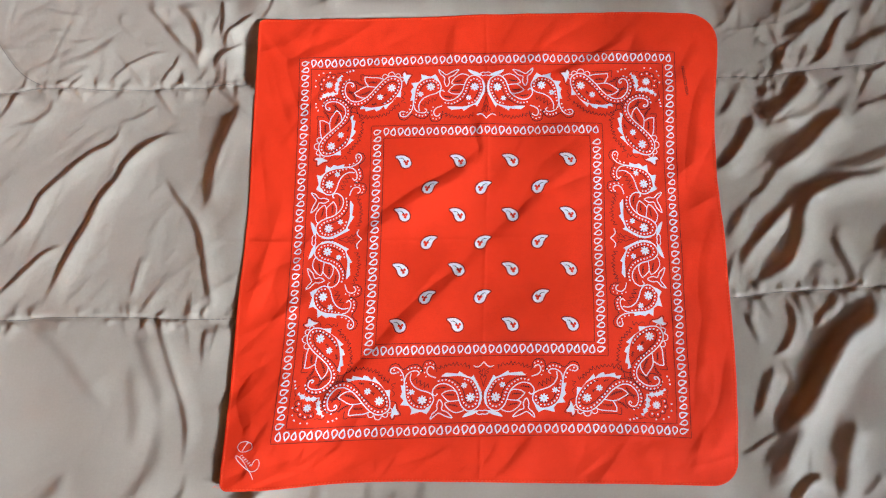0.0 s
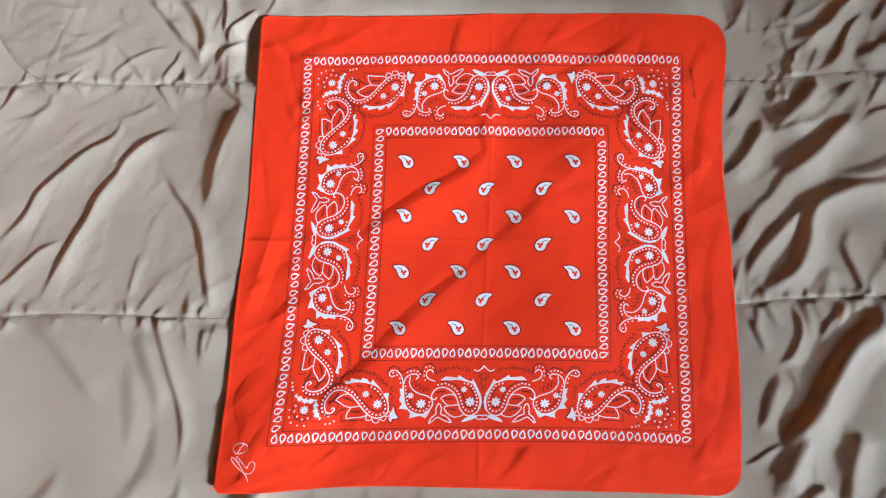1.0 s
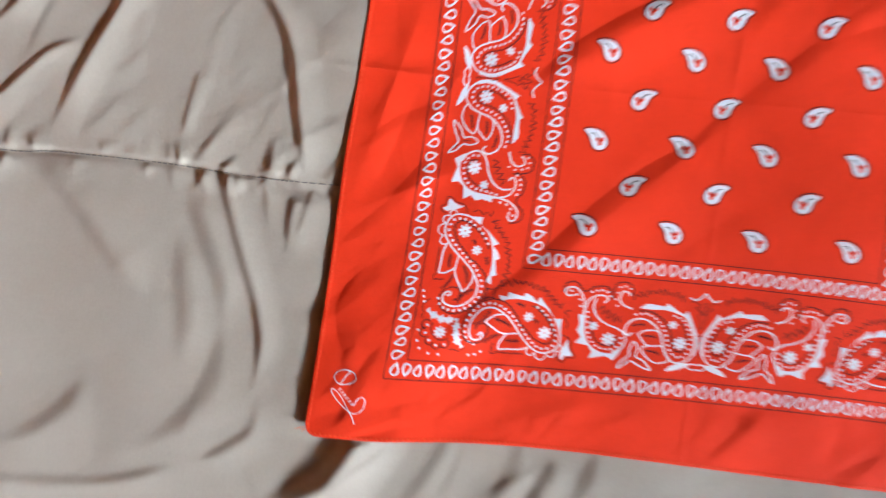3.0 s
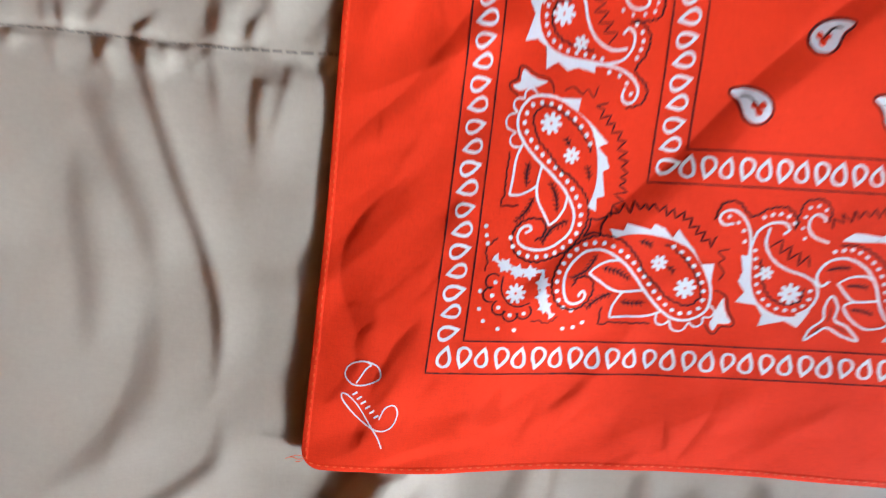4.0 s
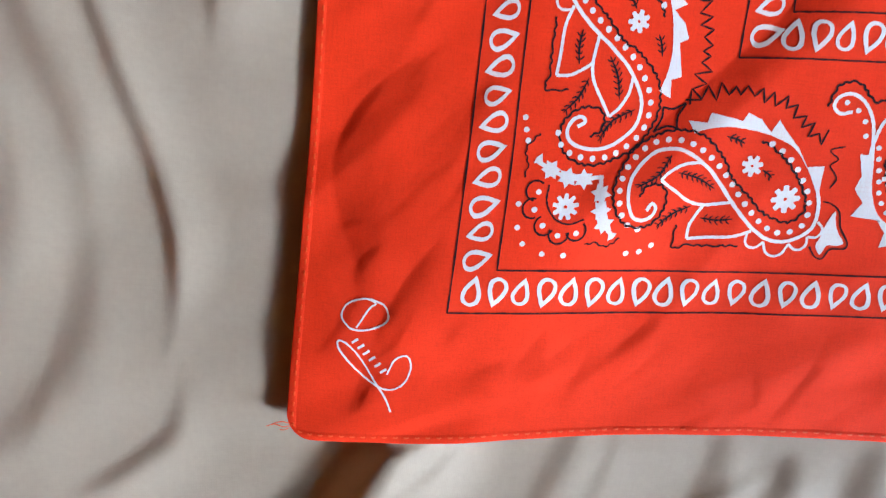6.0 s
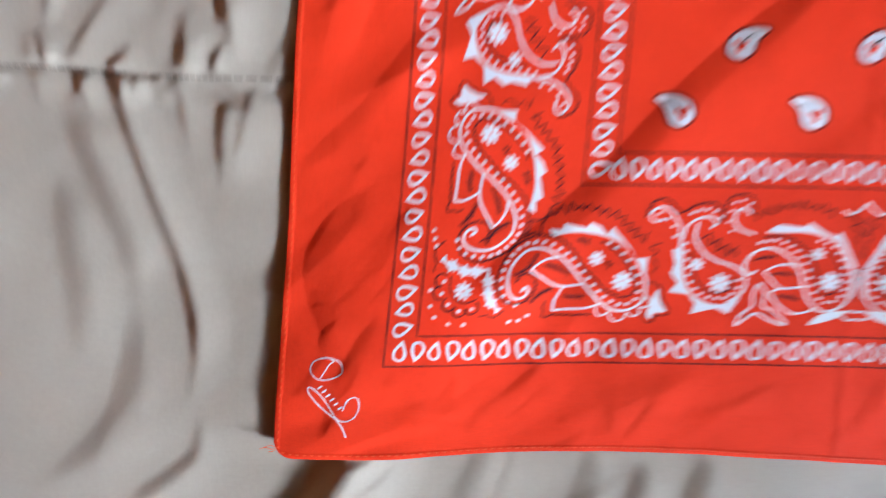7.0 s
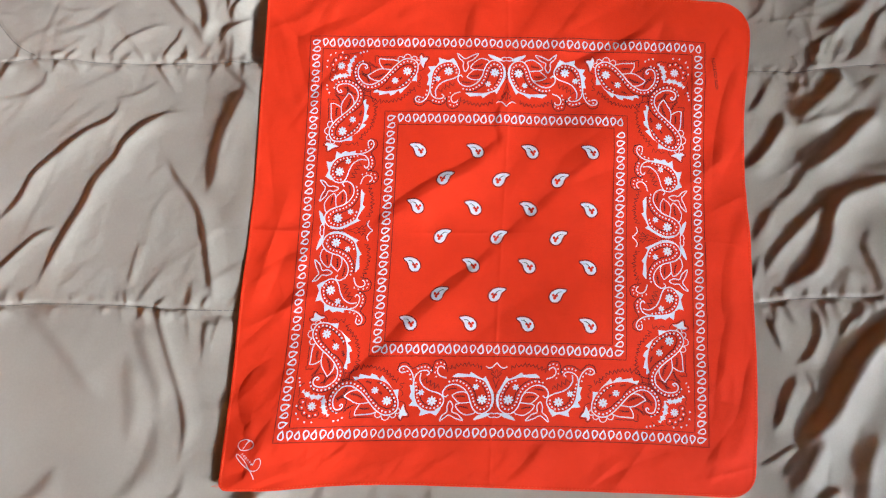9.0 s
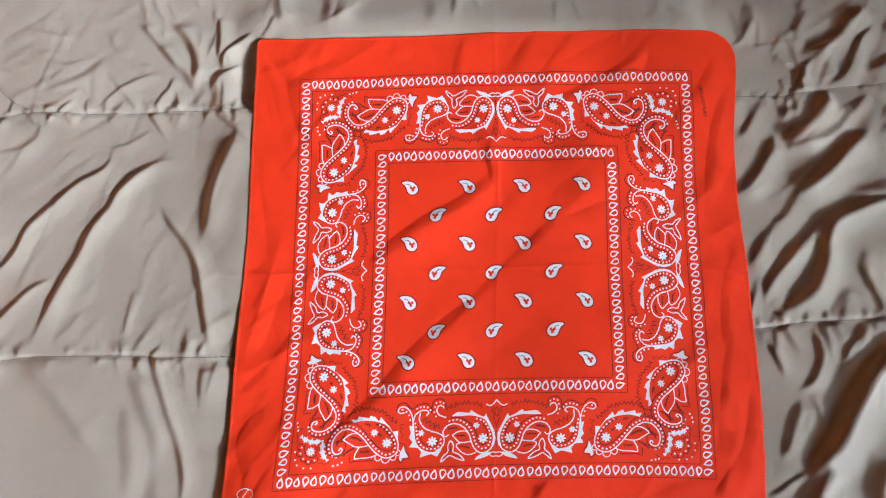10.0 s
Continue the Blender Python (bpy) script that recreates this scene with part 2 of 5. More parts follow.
def ridged(X, Y, seed, long, wide, turn):
    """Crumples of a given length and width, running along turn, with sharp valleys; about -1 to 1."""
    r = np.random.RandomState(seed)
    c, s = np.cos(turn), np.sin(turn)
    a, b = (c * X + s * Y) / long + 100, (c * Y - s * X) / wide + 100
    a = a + 0.5 * ripple(b, seed + 1, (2.7, 4.9))
    b = b + 0.6 * ripple(a, seed + 2, (1.3, 2.9))
    g = r.uniform(-1, 1, (256, 256))
    i, j = np.floor(a).astype(int), np.floor(b).astype(int)
    fa, fb = smooth01(a - i), smooth01(b - j)
    i, j = i % 255, j % 255
    n = (g[i, j] * (1 - fa) + g[i + 1, j] * fa) * (1 - fb) + (g[i, j + 1] * (1 - fa) + g[i + 1, j + 1] * fa) * fb
    return 1.6 * np.sqrt(n * n + 0.004) - 0.7


def crease(X, Y, Z, path, wide, deep=1.0, ends=(0.14, 0.18), lit=2.6):
    """Pulls the sheet into a fold whose shaded flank is wide across: a sharp valley, a rounded crest, a long slope towards the window."""
    p = np.array(path, float)
    first, last = p[0] - p[1], p[-1] - p[-2]
    line = spline([p[0] + first / np.linalg.norm(first) * 0.8 * wide, *p, p[-1] + last / np.linalg.norm(last) * 0.8 * wide], 2.0)
    tang = np.gradient(line, axis=0)
    tang /= np.linalg.norm(tang, axis=1, keepdims=True)
    norm = np.stack([-tang[:, 1], tang[:, 0]], -1)
    if (norm @ LIGHT_SIDE).sum() < 0:
        norm = -norm
    slope = 2.0 * wide + 8
    reach = 4.5 * slope
    lo, hi = line.min(0) - reach, line.max(0) + reach
    near = (X > lo[0]) & (X < hi[0]) & (Y > lo[1]) & (Y < hi[1])
    if not near.any():
        return
    q = np.stack([X[near], Y[near]], -1)
    best, k = np.full(len(q), 1e18), np.zeros(len(q), int)
    for i, c in enumerate(line):
        d = ((q - c) ** 2).sum(1)
        m = d < best
        best[m], k[m] = d[m], i
    off = q - line[k]
    d = (off * norm[k]).sum(1)
    chord = line[-1] - line[0]
    s = ((q - line[0]) @ chord) / (chord @ chord)
    taper = smooth01(s / ends[0]) * smooth01((1 - s) / ends[1])
    w = wide * (0.3 + 0.7 * taper)
    t = np.clip((d + w / 2) / w, 0, 1)
    e = np.maximum(0, d - w / 2) / slope
    rise = (1 - (1 - t) ** 1.6) * ((1 + lit) * np.exp(-(e**1.5)) - lit * np.exp(-((e / 2.4) ** 1.5)))
    sink = 0.22 * np.exp(-((np.maximum(0, -d - w / 2) / (1.3 * wide)) ** 1.2)) * (1 - t)
    Z[near] += CREASE * deep * 7 * (wide / 7) ** 0.8 * taper * (rise - sink) * smooth01((reach - np.sqrt(best)) / (0.35 * reach))


def roll(X, Y, Z, path, wide, dark=1.0, ends=(0.2, 0.25), back=1.5):
    """A soft fold of a thick satin: a flank of some width that turns away from the window, and a longer slope, back times as wide, down towards it."""
    p = np.array(path, float)
    first, last = p[0] - p[1], p[-1] - p[-2]
    line = spline([p[0] + first / np.linalg.norm(first) * 0.8 * wide, *p, p[-1] + last / np.linalg.norm(last) * 0.8 * wide], 2.0)
    tang = np.gradient(line, axis=0)
    tang /= np.linalg.norm(tang, axis=1, keepdims=True)
    norm = np.stack([-tang[:, 1], tang[:, 0]], -1)
    if (norm @ LIGHT_SIDE).sum() < 0:
        norm = -norm
    fall = back * wide + 8
    reach = wide + fall
    lo, hi = line.min(0) - reach, line.max(0) + reach
    near = (X > lo[0]) & (X < hi[0]) & (Y > lo[1]) & (Y < hi[1])
    if not near.any():
        return
    q = np.stack([X[near], Y[near]], -1)
    best, k = np.full(len(q), 1e18), np.zeros(len(q), int)
    for i, c in enumerate(line):
        d = ((q - c) ** 2).sum(1)
        m = d < best
        best[m], k[m] = d[m], i
    d = ((q - line[k]) * norm[k]).sum(1)
    chord = line[-1] - line[0]
    s = ((q - line[0]) @ chord) / (chord @ chord)
    taper = smooth01(s / ends[0]) * smooth01((1 - s) / ends[1])
    w = 1.2 * wide * (0.5 + 0.5 * taper)
    ease = lambda x: x - np.sin(2 * np.pi * x) / (2 * np.pi)
    rise = ease(np.clip(d / w + 0.5, 0, 1)) * (1 - np.clip((d - w / 2) / fall, 0, 1)) ** 1.7
    Z[near] += ROLL * dark * w / 2 * taper * rise * smooth01((1.3 * reach - np.sqrt(best)) / (0.3 * reach))


ROLL = 1.0
CREASE = 0.42


SPAN = 300
CELL = 0.75
axis = np.arange(-SPAN, SPAN + CELL / 2, CELL)
U, V = np.meshgrid(axis, axis)
H = np.full(U.shape, -1.5)
H += bump(U, V, -228, -225, 65, 6.5) + bump(U, V, 235, 225, 90, 6.0) + bump(U, V, 105, 95, 55, 4.0) + bump(U, V, -10, 0, 70, -3.5)
H += bump(U, V, -190, -186, 32, 4.5) + bump(U, V, -132, -132, 38, -3.0) + bump(U, V, 96, -98, 50, 3.5)
H += bump(U, V, -280, 60, 80, 2.5) + bump(U, V, 130, -270, 90, 2.0) + bump(U, V, -130, 270, 70, 2.5) + bump(U, V, 280, -120, 80, 3.0)


# long creases across the cloth, each with a sharp valley and a rounded crest
def long_crease(path, high, flank):
    margin = abs(path[1][0]) > 195 or abs(path[1][1]) > 195
    crease(U, V, H, path, 0.8 * flank, 0.40 if flank == 17 else (0.17 if margin else 0.12) * high**0.6, (0.22, 0.25), 2.0)


long_crease([(-190, -192), (-152, -160), (-118, -126), (-88, -90), (-54, -58), (-14, -26)], 3.2, 17)
long_crease([(-60, -160), (0, -96), (60, -54)], 0.9, 12)
long_crease([(-34, 266), (-42, 225), (-34, 190), (-14, 140), (-6, 96)], 2.2, 12)
long_crease([(-14, 158), (-8, 128), (-4, 92)], 1.6, 8)
long_crease([(160, 235), (110, 208), (70, 188), (30, 166), (2, 132)], 3.0, 11)
long_crease([(86, 268), (62, 230), (36, 200)], 1.8, 11)
long_crease([(180, 265), (150, 232), (120, 214)], 1.3, 12)
long_crease([(264, 205), (246, 160), (236, 100), (232, 60)], 2.4, 13)
long_crease([(200, 170), (226, 195), (250, 240)], 1.6, 12)
long_crease([(264, 30), (246, -20), (240, -80)], 1.8, 13)
long_crease([(268, -120), (255, -185), (215, -244)], 2.6, 15)
long_crease([(250, -60), (236, -120), (226, -190)], 1.4, 10)
long_crease([(-234, 222), (-218, 165), (-198, 118)], 2.0, 14)
long_crease([(-268, 255), (-238, 215), (-205, 228), (-160, 244)], 1.6, 14)
long_crease([(-272, 4), (-240, 0), (-202, 8)], 1.4, 6)
long_crease([(-266, -54), (-235, -32), (-205, -22)], 1.8, 9)
long_crease([(-270, -124), (-240, -97), (-212, -58)], 2.0, 11)
long_crease([(-154, -262), (-110, -238), (-66, -226)], 0.3, 10)
long_crease([(-100, -262), (-90, -246), (-84, -226)], 0.9, 5)
long_crease([(16, -266), (34, -245), (52, -220)], 1.6, 8)
long_crease([(-6, -262), (10, -244), (16, -226)], 1.0, 7)
long_crease([(106, -268), (160, -240), (204, -224)], 1.6, 12)
long_crease([(146, 116), (190, 150), (214, 194)], 1.6, 12)
long_crease([(56, 14), (110, 30), (164, 62)], 1.1, 12)
long_crease([(-40, 40), (10, 60), (50, 96)], 1.0, 12)
long_crease([(-120, 250), (-100, 228), (-70, 212)], 1.0, 10)
# the corner's fold runs on across the middle, with a second one beside it
crease(U, V, H, [(-58, -66), (-36, -45), (-11, -20), (16, 7), (46, 35), (74, 64), (112, 100)], 10, 0.23, (0.35, 0.3), 2.0)
crease(U, V, H, [(-140, 4), (-104, 33), (-73, 54), (-43, 69), (-23, 84), (-7, 102)], 13, 0.46, (0.2, 0.25), 2.0)
crease(U, V, H, [(-12, 84), (-5, 103), (-10, 122), (-3, 146), (4, 168)], 6, 0.26, (0.25, 0.3), 1.6)
crease(U, V, H, [(-36, -85), (-22, -60), (-8, -22)], 4, 0.12, (0.3, 0.3), 1.6)
# the marked corner is the most creased
crease(U, V, H, [(-240, -138), (-251, -152), (-258, -163), (-259, -174), (-256, -186), (-252, -198), (-248, -209)], 15, 0.32, (0.3, 0.4), 1.4)
crease(U, V, H, [(-226, -198), (-234, -215), (-238, -225), (-241, -236), (-244, -247), (-248, -257)], 9, 0.30, (0.3, 0.35), 1.6)
crease(U, V, H, [(-246, -198), (-252, -205), (-252, -213)], 4, 0.24, (0.3, 0.3), 1.6)
crease(U, V, H, [(-220, -166), (-232, -176), (-242, -186)], 3, 0.16, (0.3, 0.4), 1.6)
crease(U, V, H, [(-216, -171), (-224, -183), (-232, -192)], 3, 0.16, (0.3, 0.4), 1.6)
crease(U, V, H, [(-178, -221), (-189, -237), (-197, -252)], 5, 0.16, (0.3, 0.4), 1.6)
crease(U, V, H, [(-165, -231), (-170, -245), (-174, -255)], 4, 0.14, (0.3, 0.4), 1.6)
crease(U, V, H, [(-118, -257), (-128, -263), (-135, -266)], 4, 0.20, (0.3, 0.4), 1.6)
crease(U, V, H, [(116, -216), (109, -239), (97, -267)], 10, 0.16, (0.3, 0.4), 1.6)
crease(U, V, H, [(43, -222), (35, -247), (21, -269)], 9, 0.14, (0.3, 0.4), 1.6)
crease(U, V, H, [(254, -210), (235, -235), (216, -258)], 11, 0.22, (0.3, 0.4), 1.6)
crease(U, V, H, [(-254, 220), (-241, 176), (-224, 122)], 8, 0.16, (0.3, 0.4), 1.6)
crease(U, V, H, [(-192, -247), (-178, -237), (-161, -224)], 5, 0.147, (0.25, 0.3), 2.0)
crease(U, V, H, [(-179, -251), (-168, -243), (-148, -227)], 4, 0.116, (0.25, 0.3), 2.0)
crease(U, V, H, [(-157, -250), (-148, -242), (-137, -230)], 4, 0.116, (0.25, 0.3), 2.0)
crease(U, V, H, [(-108, -242), (-107, -247), (-106, -253)], 2.5, 0.21, (0.25, 0.3), 2.0)
crease(U, V, H, [(-221, -231), (-208, -223), (-189, -215)], 5, 0.105, (0.25, 0.3), 2.0)
crease(U, V, H, [(-240, -180), (-232, -172), (-222, -160), (-214, -140)], 6, 0.126, (0.25, 0.3), 2.0)
crease(U, V, H, [(-264, -236), (-256, -226), (-250, -214)], 4, 0.147, (0.25, 0.3), 2.0)
# the sharp lines left from being folded in four, and fine crumpling
for across, along in ((U, V), (V, U)):
    wander = 2.0 * np.sin(along / 90.0)
    H += 0.75 * np.exp(-np.abs(across - wander) / 2.2) - 0.5 * np.exp(-np.abs(across - wander) / 9.0)


def hinge(a, b, turn, long, reach, tilt):
    """Bends the cloth along a straight line into two flat facets that fade out."""
    m = (np.abs(U - a) < 2.2 * max(long, reach)) & (np.abs(V - b) < 2.2 * max(long, reach))
    c, s = np.cos(turn), np.sin(turn)
    along, across = c * (U[m] - a) + s * (V[m] - b), c * (V[m] - b) - s * (U[m] - a)
    H[m] += tilt * np.sqrt(across**2 + 0.5) * np.exp(-((along / long) ** 2) - (across / reach) ** 2)


crumple = np.random.RandomState(5)
for i in range(260):
    a, b = crumple.uniform(-268, 268, 2)
    if i % 2:
        # most of them in the margins, which nothing pulls flat
        a, b = crumple.uniform(-268, 268), crumple.choice((-1, 1)) * crumple.uniform(205, 268)
        if i % 4 == 1:
            a, b = b, a
    l = crumple.uniform(14, 55)
    hinge(a, b, crumple.normal(0.8, 0.55), l, crumple.uniform(0.3, 0.6) * l, crumple.normal(0, 0.062))
for i in range(120):
    a, b = crumple.uniform(-266, 266, 2)
    t, l = crumple.normal(0.75, 0.5), crumple.choice((8, 13, 20, 32, 48)) * crumple.uniform(0.7, 1.2)
    c, s = np.cos(t) * l, np.sin(t) * l
    bend = crumple.normal(0, 0.08) * l
    crease(U, V, H, [(a - c, b - s), (a - bend * s / l, b + bend * c / l), (a + c, b + s)], crumple.uniform(1.2, 2.6) + 0.07 * l, crumple.uniform(0.03, 0.13), (0.4, 0.4), 2.0)
for i in range(64):
    # short creases bunched in the marked corner's margins
    a, b = (crumple.uniform(-230, -40), crumple.uniform(-262, -224)) if i % 2 else (crumple.uniform(-270, -226), crumple.uniform(-235, 40))
    t, l = crumple.normal(0.72, 0.25), crumple.uniform(5, 15)
    c, s = np.cos(t) * l, np.sin(t) * l
    bend = crumple.normal(0, 0.12) * l
    crease(U, V, H, [(a - c, b - s), (a - bend * s / l, b + bend * c / l), (a + c, b + s)], crumple.uniform(1.6, 4.0), crumple.uniform(0.04, 0.12), (0.4, 0.4), 1.5)
for i in range(90):
    # hair-thin sharp creases, most of them in the margins
    a, b = crumple.uniform(-262, 262), crumple.choice((-1, 1)) * crumple.uniform(205, 264)
    if i % 2:
        a, b = b, a
    if i % 5 == 0:
        a, b = crumple.uniform(-200, 200, 2)
    t, l = crumple.normal(0.7, 0.7), crumple.uniform(5, 16)
    c, s = np.cos(t) * l, np.sin(t) * l
    bend = crumple.normal(0, 0.15) * l
    crease(U, V, H, [(a - c, b - s), (a - bend * s / l, b + bend * c / l), (a + c, b + s)], crumple.uniform(1.0, 2.0), crumple.uniform(0.07, 0.2), (0.4, 0.4), 1.0)
H += 0.12 * ripple(U + 0.6 * V, 3, (37, 61, 23)) + 0.10 * ripple(V - 0.5 * U, 4, (29, 47, 71))


H = soften(H, 1)


def height(q):
    """The cloth's height in millimetres at (u, v)."""
    p = np.clip((q + SPAN) / CELL, 0, 2 * SPAN / CELL - 1.001)
    i = p.astype(int)
    f = p - i
    a, b = i[..., 0], i[..., 1]
    fx, fy = f[..., 0], f[..., 1]
    return (H[b, a] * (1 - fx) + H[b, a + 1] * fx) * (1 - fy) + (H[b + 1, a] * (1 - fx) + H[b + 1, a + 1] * fx) * fy


def laid(q, lift=0.0):
    """Where the cloth's (u, v) lies in the world, lifted by some millimetres."""
    q = np.asarray(q, float)
    return np.concatenate([lie(q), (height(q) + lift)[..., None]], -1) / 1000


def course(x, points):
    s = spline(points, 4.0)
    return np.interp(x, s[:, 0], s[:, 1])


def outline(a, b):
    """The cloth's (u, v) for a and b from -1 to 1 between its hems."""
    left = course(b * 270, [(-270, -271.5), (-240, -273), (-199, -275), (-152, -277), (-74, -280), (-9, -278), (49, -276), (115, -277), (183, -276), (270, -273)])
    right = course(b * 270, [(-270, 271), (-167, 273), (-104, 274), (3, 273), (54, 270), (92, 268), (151, 268), (220, 274), (270, 275)])
    low = course(a * 270, [(-270, -268), (-217, -269), (-140, -266), (-82, -267), (3, -271), (88, -274), (204, -274), (270, -272)])
    top = course(a * 270, [(-270, 274), (-172, 270), (-105, 268), (-7, 270), (64, 270), (156, 271), (270, 270)])
    u, v = left + (right - left) * (a + 1) / 2, low + (top - low) * (b + 1) / 2
    for sa, sb, r in ((-1, -1, 10), (-1, 1, 9), (1, 1, 34), (1, -1, 30)):
        c = 1 - r / 270
        p, q = np.clip((sa * a - c) / (1 - c), 0, 1), np.clip((sb * b - c) / (1 - c), 0, 1)
        inside = (p > 0) & (q > 0)
        u = np.where(inside, u - sa * r * (p - p * np.sqrt(1 - q * q / 2)), u)
        v = np.where(inside, v - sb * r * (q - q * np.sqrt(1 - p * p / 2)), v)
    return np.stack([u, v], -1)


# ---- the comforter ----
seams = {
    "lower": [(-900, -88), (-700, -94), (-515, -96), (-470, -93), (-393, -92), (-331, -94), (-275, -93), (-100, -84), (120, -74), (275, -66), (326, -60), (400, -57), (455, -54), (600, -52), (900, -60)],
    "upper": [(-900, 150), (-700, 158), (-555, 165), (-510, 173), (-424, 173), (-357, 177), (-304, 179), (-270, 180), (-100, 188), (120, 198), (285, 206), (344, 205), (393, 212), (461, 217), (520, 224), (700, 226), (900, 232)],
    "curved": [(-640, 330), (-600, 270), (-565, 224), (-548, 202), (-532, 187), (-511, 176)],
    "top": [(-900, 440), (0, 462), (900, 480)],
    "bottom": [(-900, -372), (0, -358), (900, -345)],
}


def comforter():
    thing = tagged(new("comforter"), "rumpled taupe satin comforter with puckered stitched seams under the bandana", "comforter")
    gx = np.concatenate([np.arange(-960, -620, 10.0), np.arange(-620, 560, 1.5), np.arange(560, 961, 10.0)])
    gy = np.concatenate([np.arange(-780, -360, 10.0), np.arange(-360, 400, 1.5), np.arange(400, 781, 10.0)])
    X, Y = np.meshgrid(gx, gy)
    Z = np.full(X.shape, -7.5)
    Z += 3.0 * np.sin(X / 130 + 1.0) * np.sin(Y / 90) + 0.9 * ripple(X + 0.5 * Y + 25 * np.sin(Y / 70), 11, (170, 240, 121)) + 0.5 * ripple(Y - 0.3 * X + 20 * np.sin(X / 55), 12, (97, 133, 171))
    # the bed dips beside the cloth and climbs away from the window's side
    Z += -5 * smooth01((X - 220) / 60) + 0.10 * np.clip(X - 260, 0, 300)
    Z += 6 * np.exp(-(((Y - 290) / 26) ** 2)) * smooth01((300 - np.abs(X)) / 40)
    Z += 0.55 * ridged(X, Y, 61, 60, 24, 1.0) * smooth01((X + 240) / -60) * (0.35 + 0.65 * smooth01((Y + 110) / 30)) + 0.3 * ridged(X, Y, 62, 34, 13, 0.9) * (0.35 + 0.65 * smooth01((X + 200) / 100)) + 0.3 * ridged(X, Y, 63, 70, 26, 0.85) * smooth01((X - 250) / 50)
    # stitched seams pull the filling down and pucker the satin on both sides
    for n, (name, path) in enumerate(seams.items()):
        line = spline(path, 1.5)
        if name == "curved":
            best, k = np.full(X.shape, 1e18), np.zeros(X.shape, int)
            for i, c in enumerate(line):
                d = (X - c[0]) ** 2 + (Y - c[1]) ** 2
                m = d < best
                best[m], k[m] = d[m], i
            d, s = np.sqrt(best), k * 1.5
            Z += -2.6 * np.exp(-d / 1.7) - 1.5 * np.exp(-((d / 22) ** 2)) + 0.25 * ripple(s, 40, (17, 29)) * np.exp(-d / 12)
            continue
        ys = np.interp(X, line[:, 0], line[:, 1])
        d = Y - ys
        Z += -1.7 * np.exp(-np.abs(d) / 1.4) - 1.2 * np.exp(-((d / 26) ** 2))
        pleat = np.random.RandomState(30 + n)
        for side in (1, -1):
            x = -600.0
            while x < 540:
                x += pleat.uniform(6, 20) * pleat.choice((1.0, 2.6), p=(0.65, 0.35))
                y = np.interp(x, line[:, 0], line[:, 1])
                if abs(x) < 262 and abs(y) < 262 or abs(y) > 340:
                    continue
                long, lean = pleat.choice((12, 18, 30, 60), p=(0.35, 0.3, 0.22, 0.13)) * pleat.uniform(0.8, 1.3), pleat.normal(0.2, 0.5)
                e = np.array((x, y + side * 1.0))
                f = e + np.array((lean * long, side * long))
                fold(X, Y, Z, [e, (e + f) / 2 + (pleat.uniform(-2, 2), 0), f], pleat.uniform(0.7, 3.4), pleat.uniform(1.4, 3.6), pleat.uniform(4, 10) + 0.1 * long, (0.12, 0.75))
    # folds on the side of the print's mark
    roll(X, Y, Z, [(-360, 219), (-363, 206), (-371, 195), (-378, 179)], 3.7, 1)
    roll(X, Y, Z, [(-439, 179), (-425, 197), (-411, 208), (-393, 218), (-371, 224)], 4.3, 0.7)
    roll(X, Y, Z, [(-402, 282), (-380, 257), (-362, 235), (-351, 221)], 6, 0.9)
    roll(X, Y, Z, [(-366, 283), (-352, 269), (-341, 251), (-335, 229), (-337, 205)], 9.5, 0.95)
    roll(X, Y, Z, [(-377, 253), (-359, 235), (-344, 218), (-337, 204)], 7.3, 0.65)
    roll(X, Y, Z, [(-434, 267), (-427, 251), (-411, 241)], 6.1, 0.3)
    roll(X, Y, Z, [(-439, 236), (-463, 217), (-501, 197)], 11.0, 0.25)
    roll(X, Y, Z, [(-461, 203), (-484, 185), (-495, 177)], 4.9, 0.3)
    roll(X, Y, Z, [(-500, 169), (-498, 149), (-508, 135), (-526, 128), (-543, 122)], 6.1, 0.4)
    roll(X, Y, Z, [(-423, 143), (-419, 124), (-426, 107), (-445, 95), (-464, 76), (-483, 56), (-495, 40), (-504, 14), (-519, -5), (-534, -21)], 6.7, 0.9)
    roll(X, Y, Z, [(-381, 154), (-400, 140), (-419, 134)], 4.3, 0.5)
    roll(X, Y, Z, [(-336, 123), (-364, 119), (-381, 110), (-396, 96), (-407, 81), (-414, 64), (-429, 41), (-438, 15), (-450, -13), (-461, -42), (-472, -69), (-478, -86)], 7.3, 1)
    roll(X, Y, Z, [(-462, -12), (-481, -23), (-496, -39), (-516, -60), (-531, -76)], 5.5, 0.8)
    roll(X, Y, Z, [(-362, 68), (-348, 46), (-327, 20), (-317, 1), (-310, -24), (-305, -49), (-298, -76), (-294, -93)], 7.3, 1)
    roll(X, Y, Z, [(-285, 154), (-293, 131), (-303, 103), (-308, 80), (-310, 53), (-315, 28)], 12.0, 0.75)
    roll(X, Y, Z, [(-377, -25), (-381, -50), (-383, -71)], 3.7, 0.6)
    roll(X, Y, Z, [(-480, -102), (-449, -131), (-416, -168), (-400, -184)], 14, 0.3)
    roll(X, Y, Z, [(-354, -98), (-348, -110), (-342, -125), (-332, -150), (-323, -171), (-315, -195), (-312, -210), (-312, -230), (-315, -249)], 7.5, 0.66, (0.08, 0.3), 1.0)
    roll(X, Y, Z, [(-372, -114), (-364, -130), (-355, -149), (-345, -170), (-338, -194)], 14, 0.34, (0.25, 0.35), 1.1)
    roll(X, Y, Z, [(-342, -186), (-339, -216), (-346, -245), (-364, -272), (-386, -288)], 17, 0.24, (0.4, 0.3), 2.4)
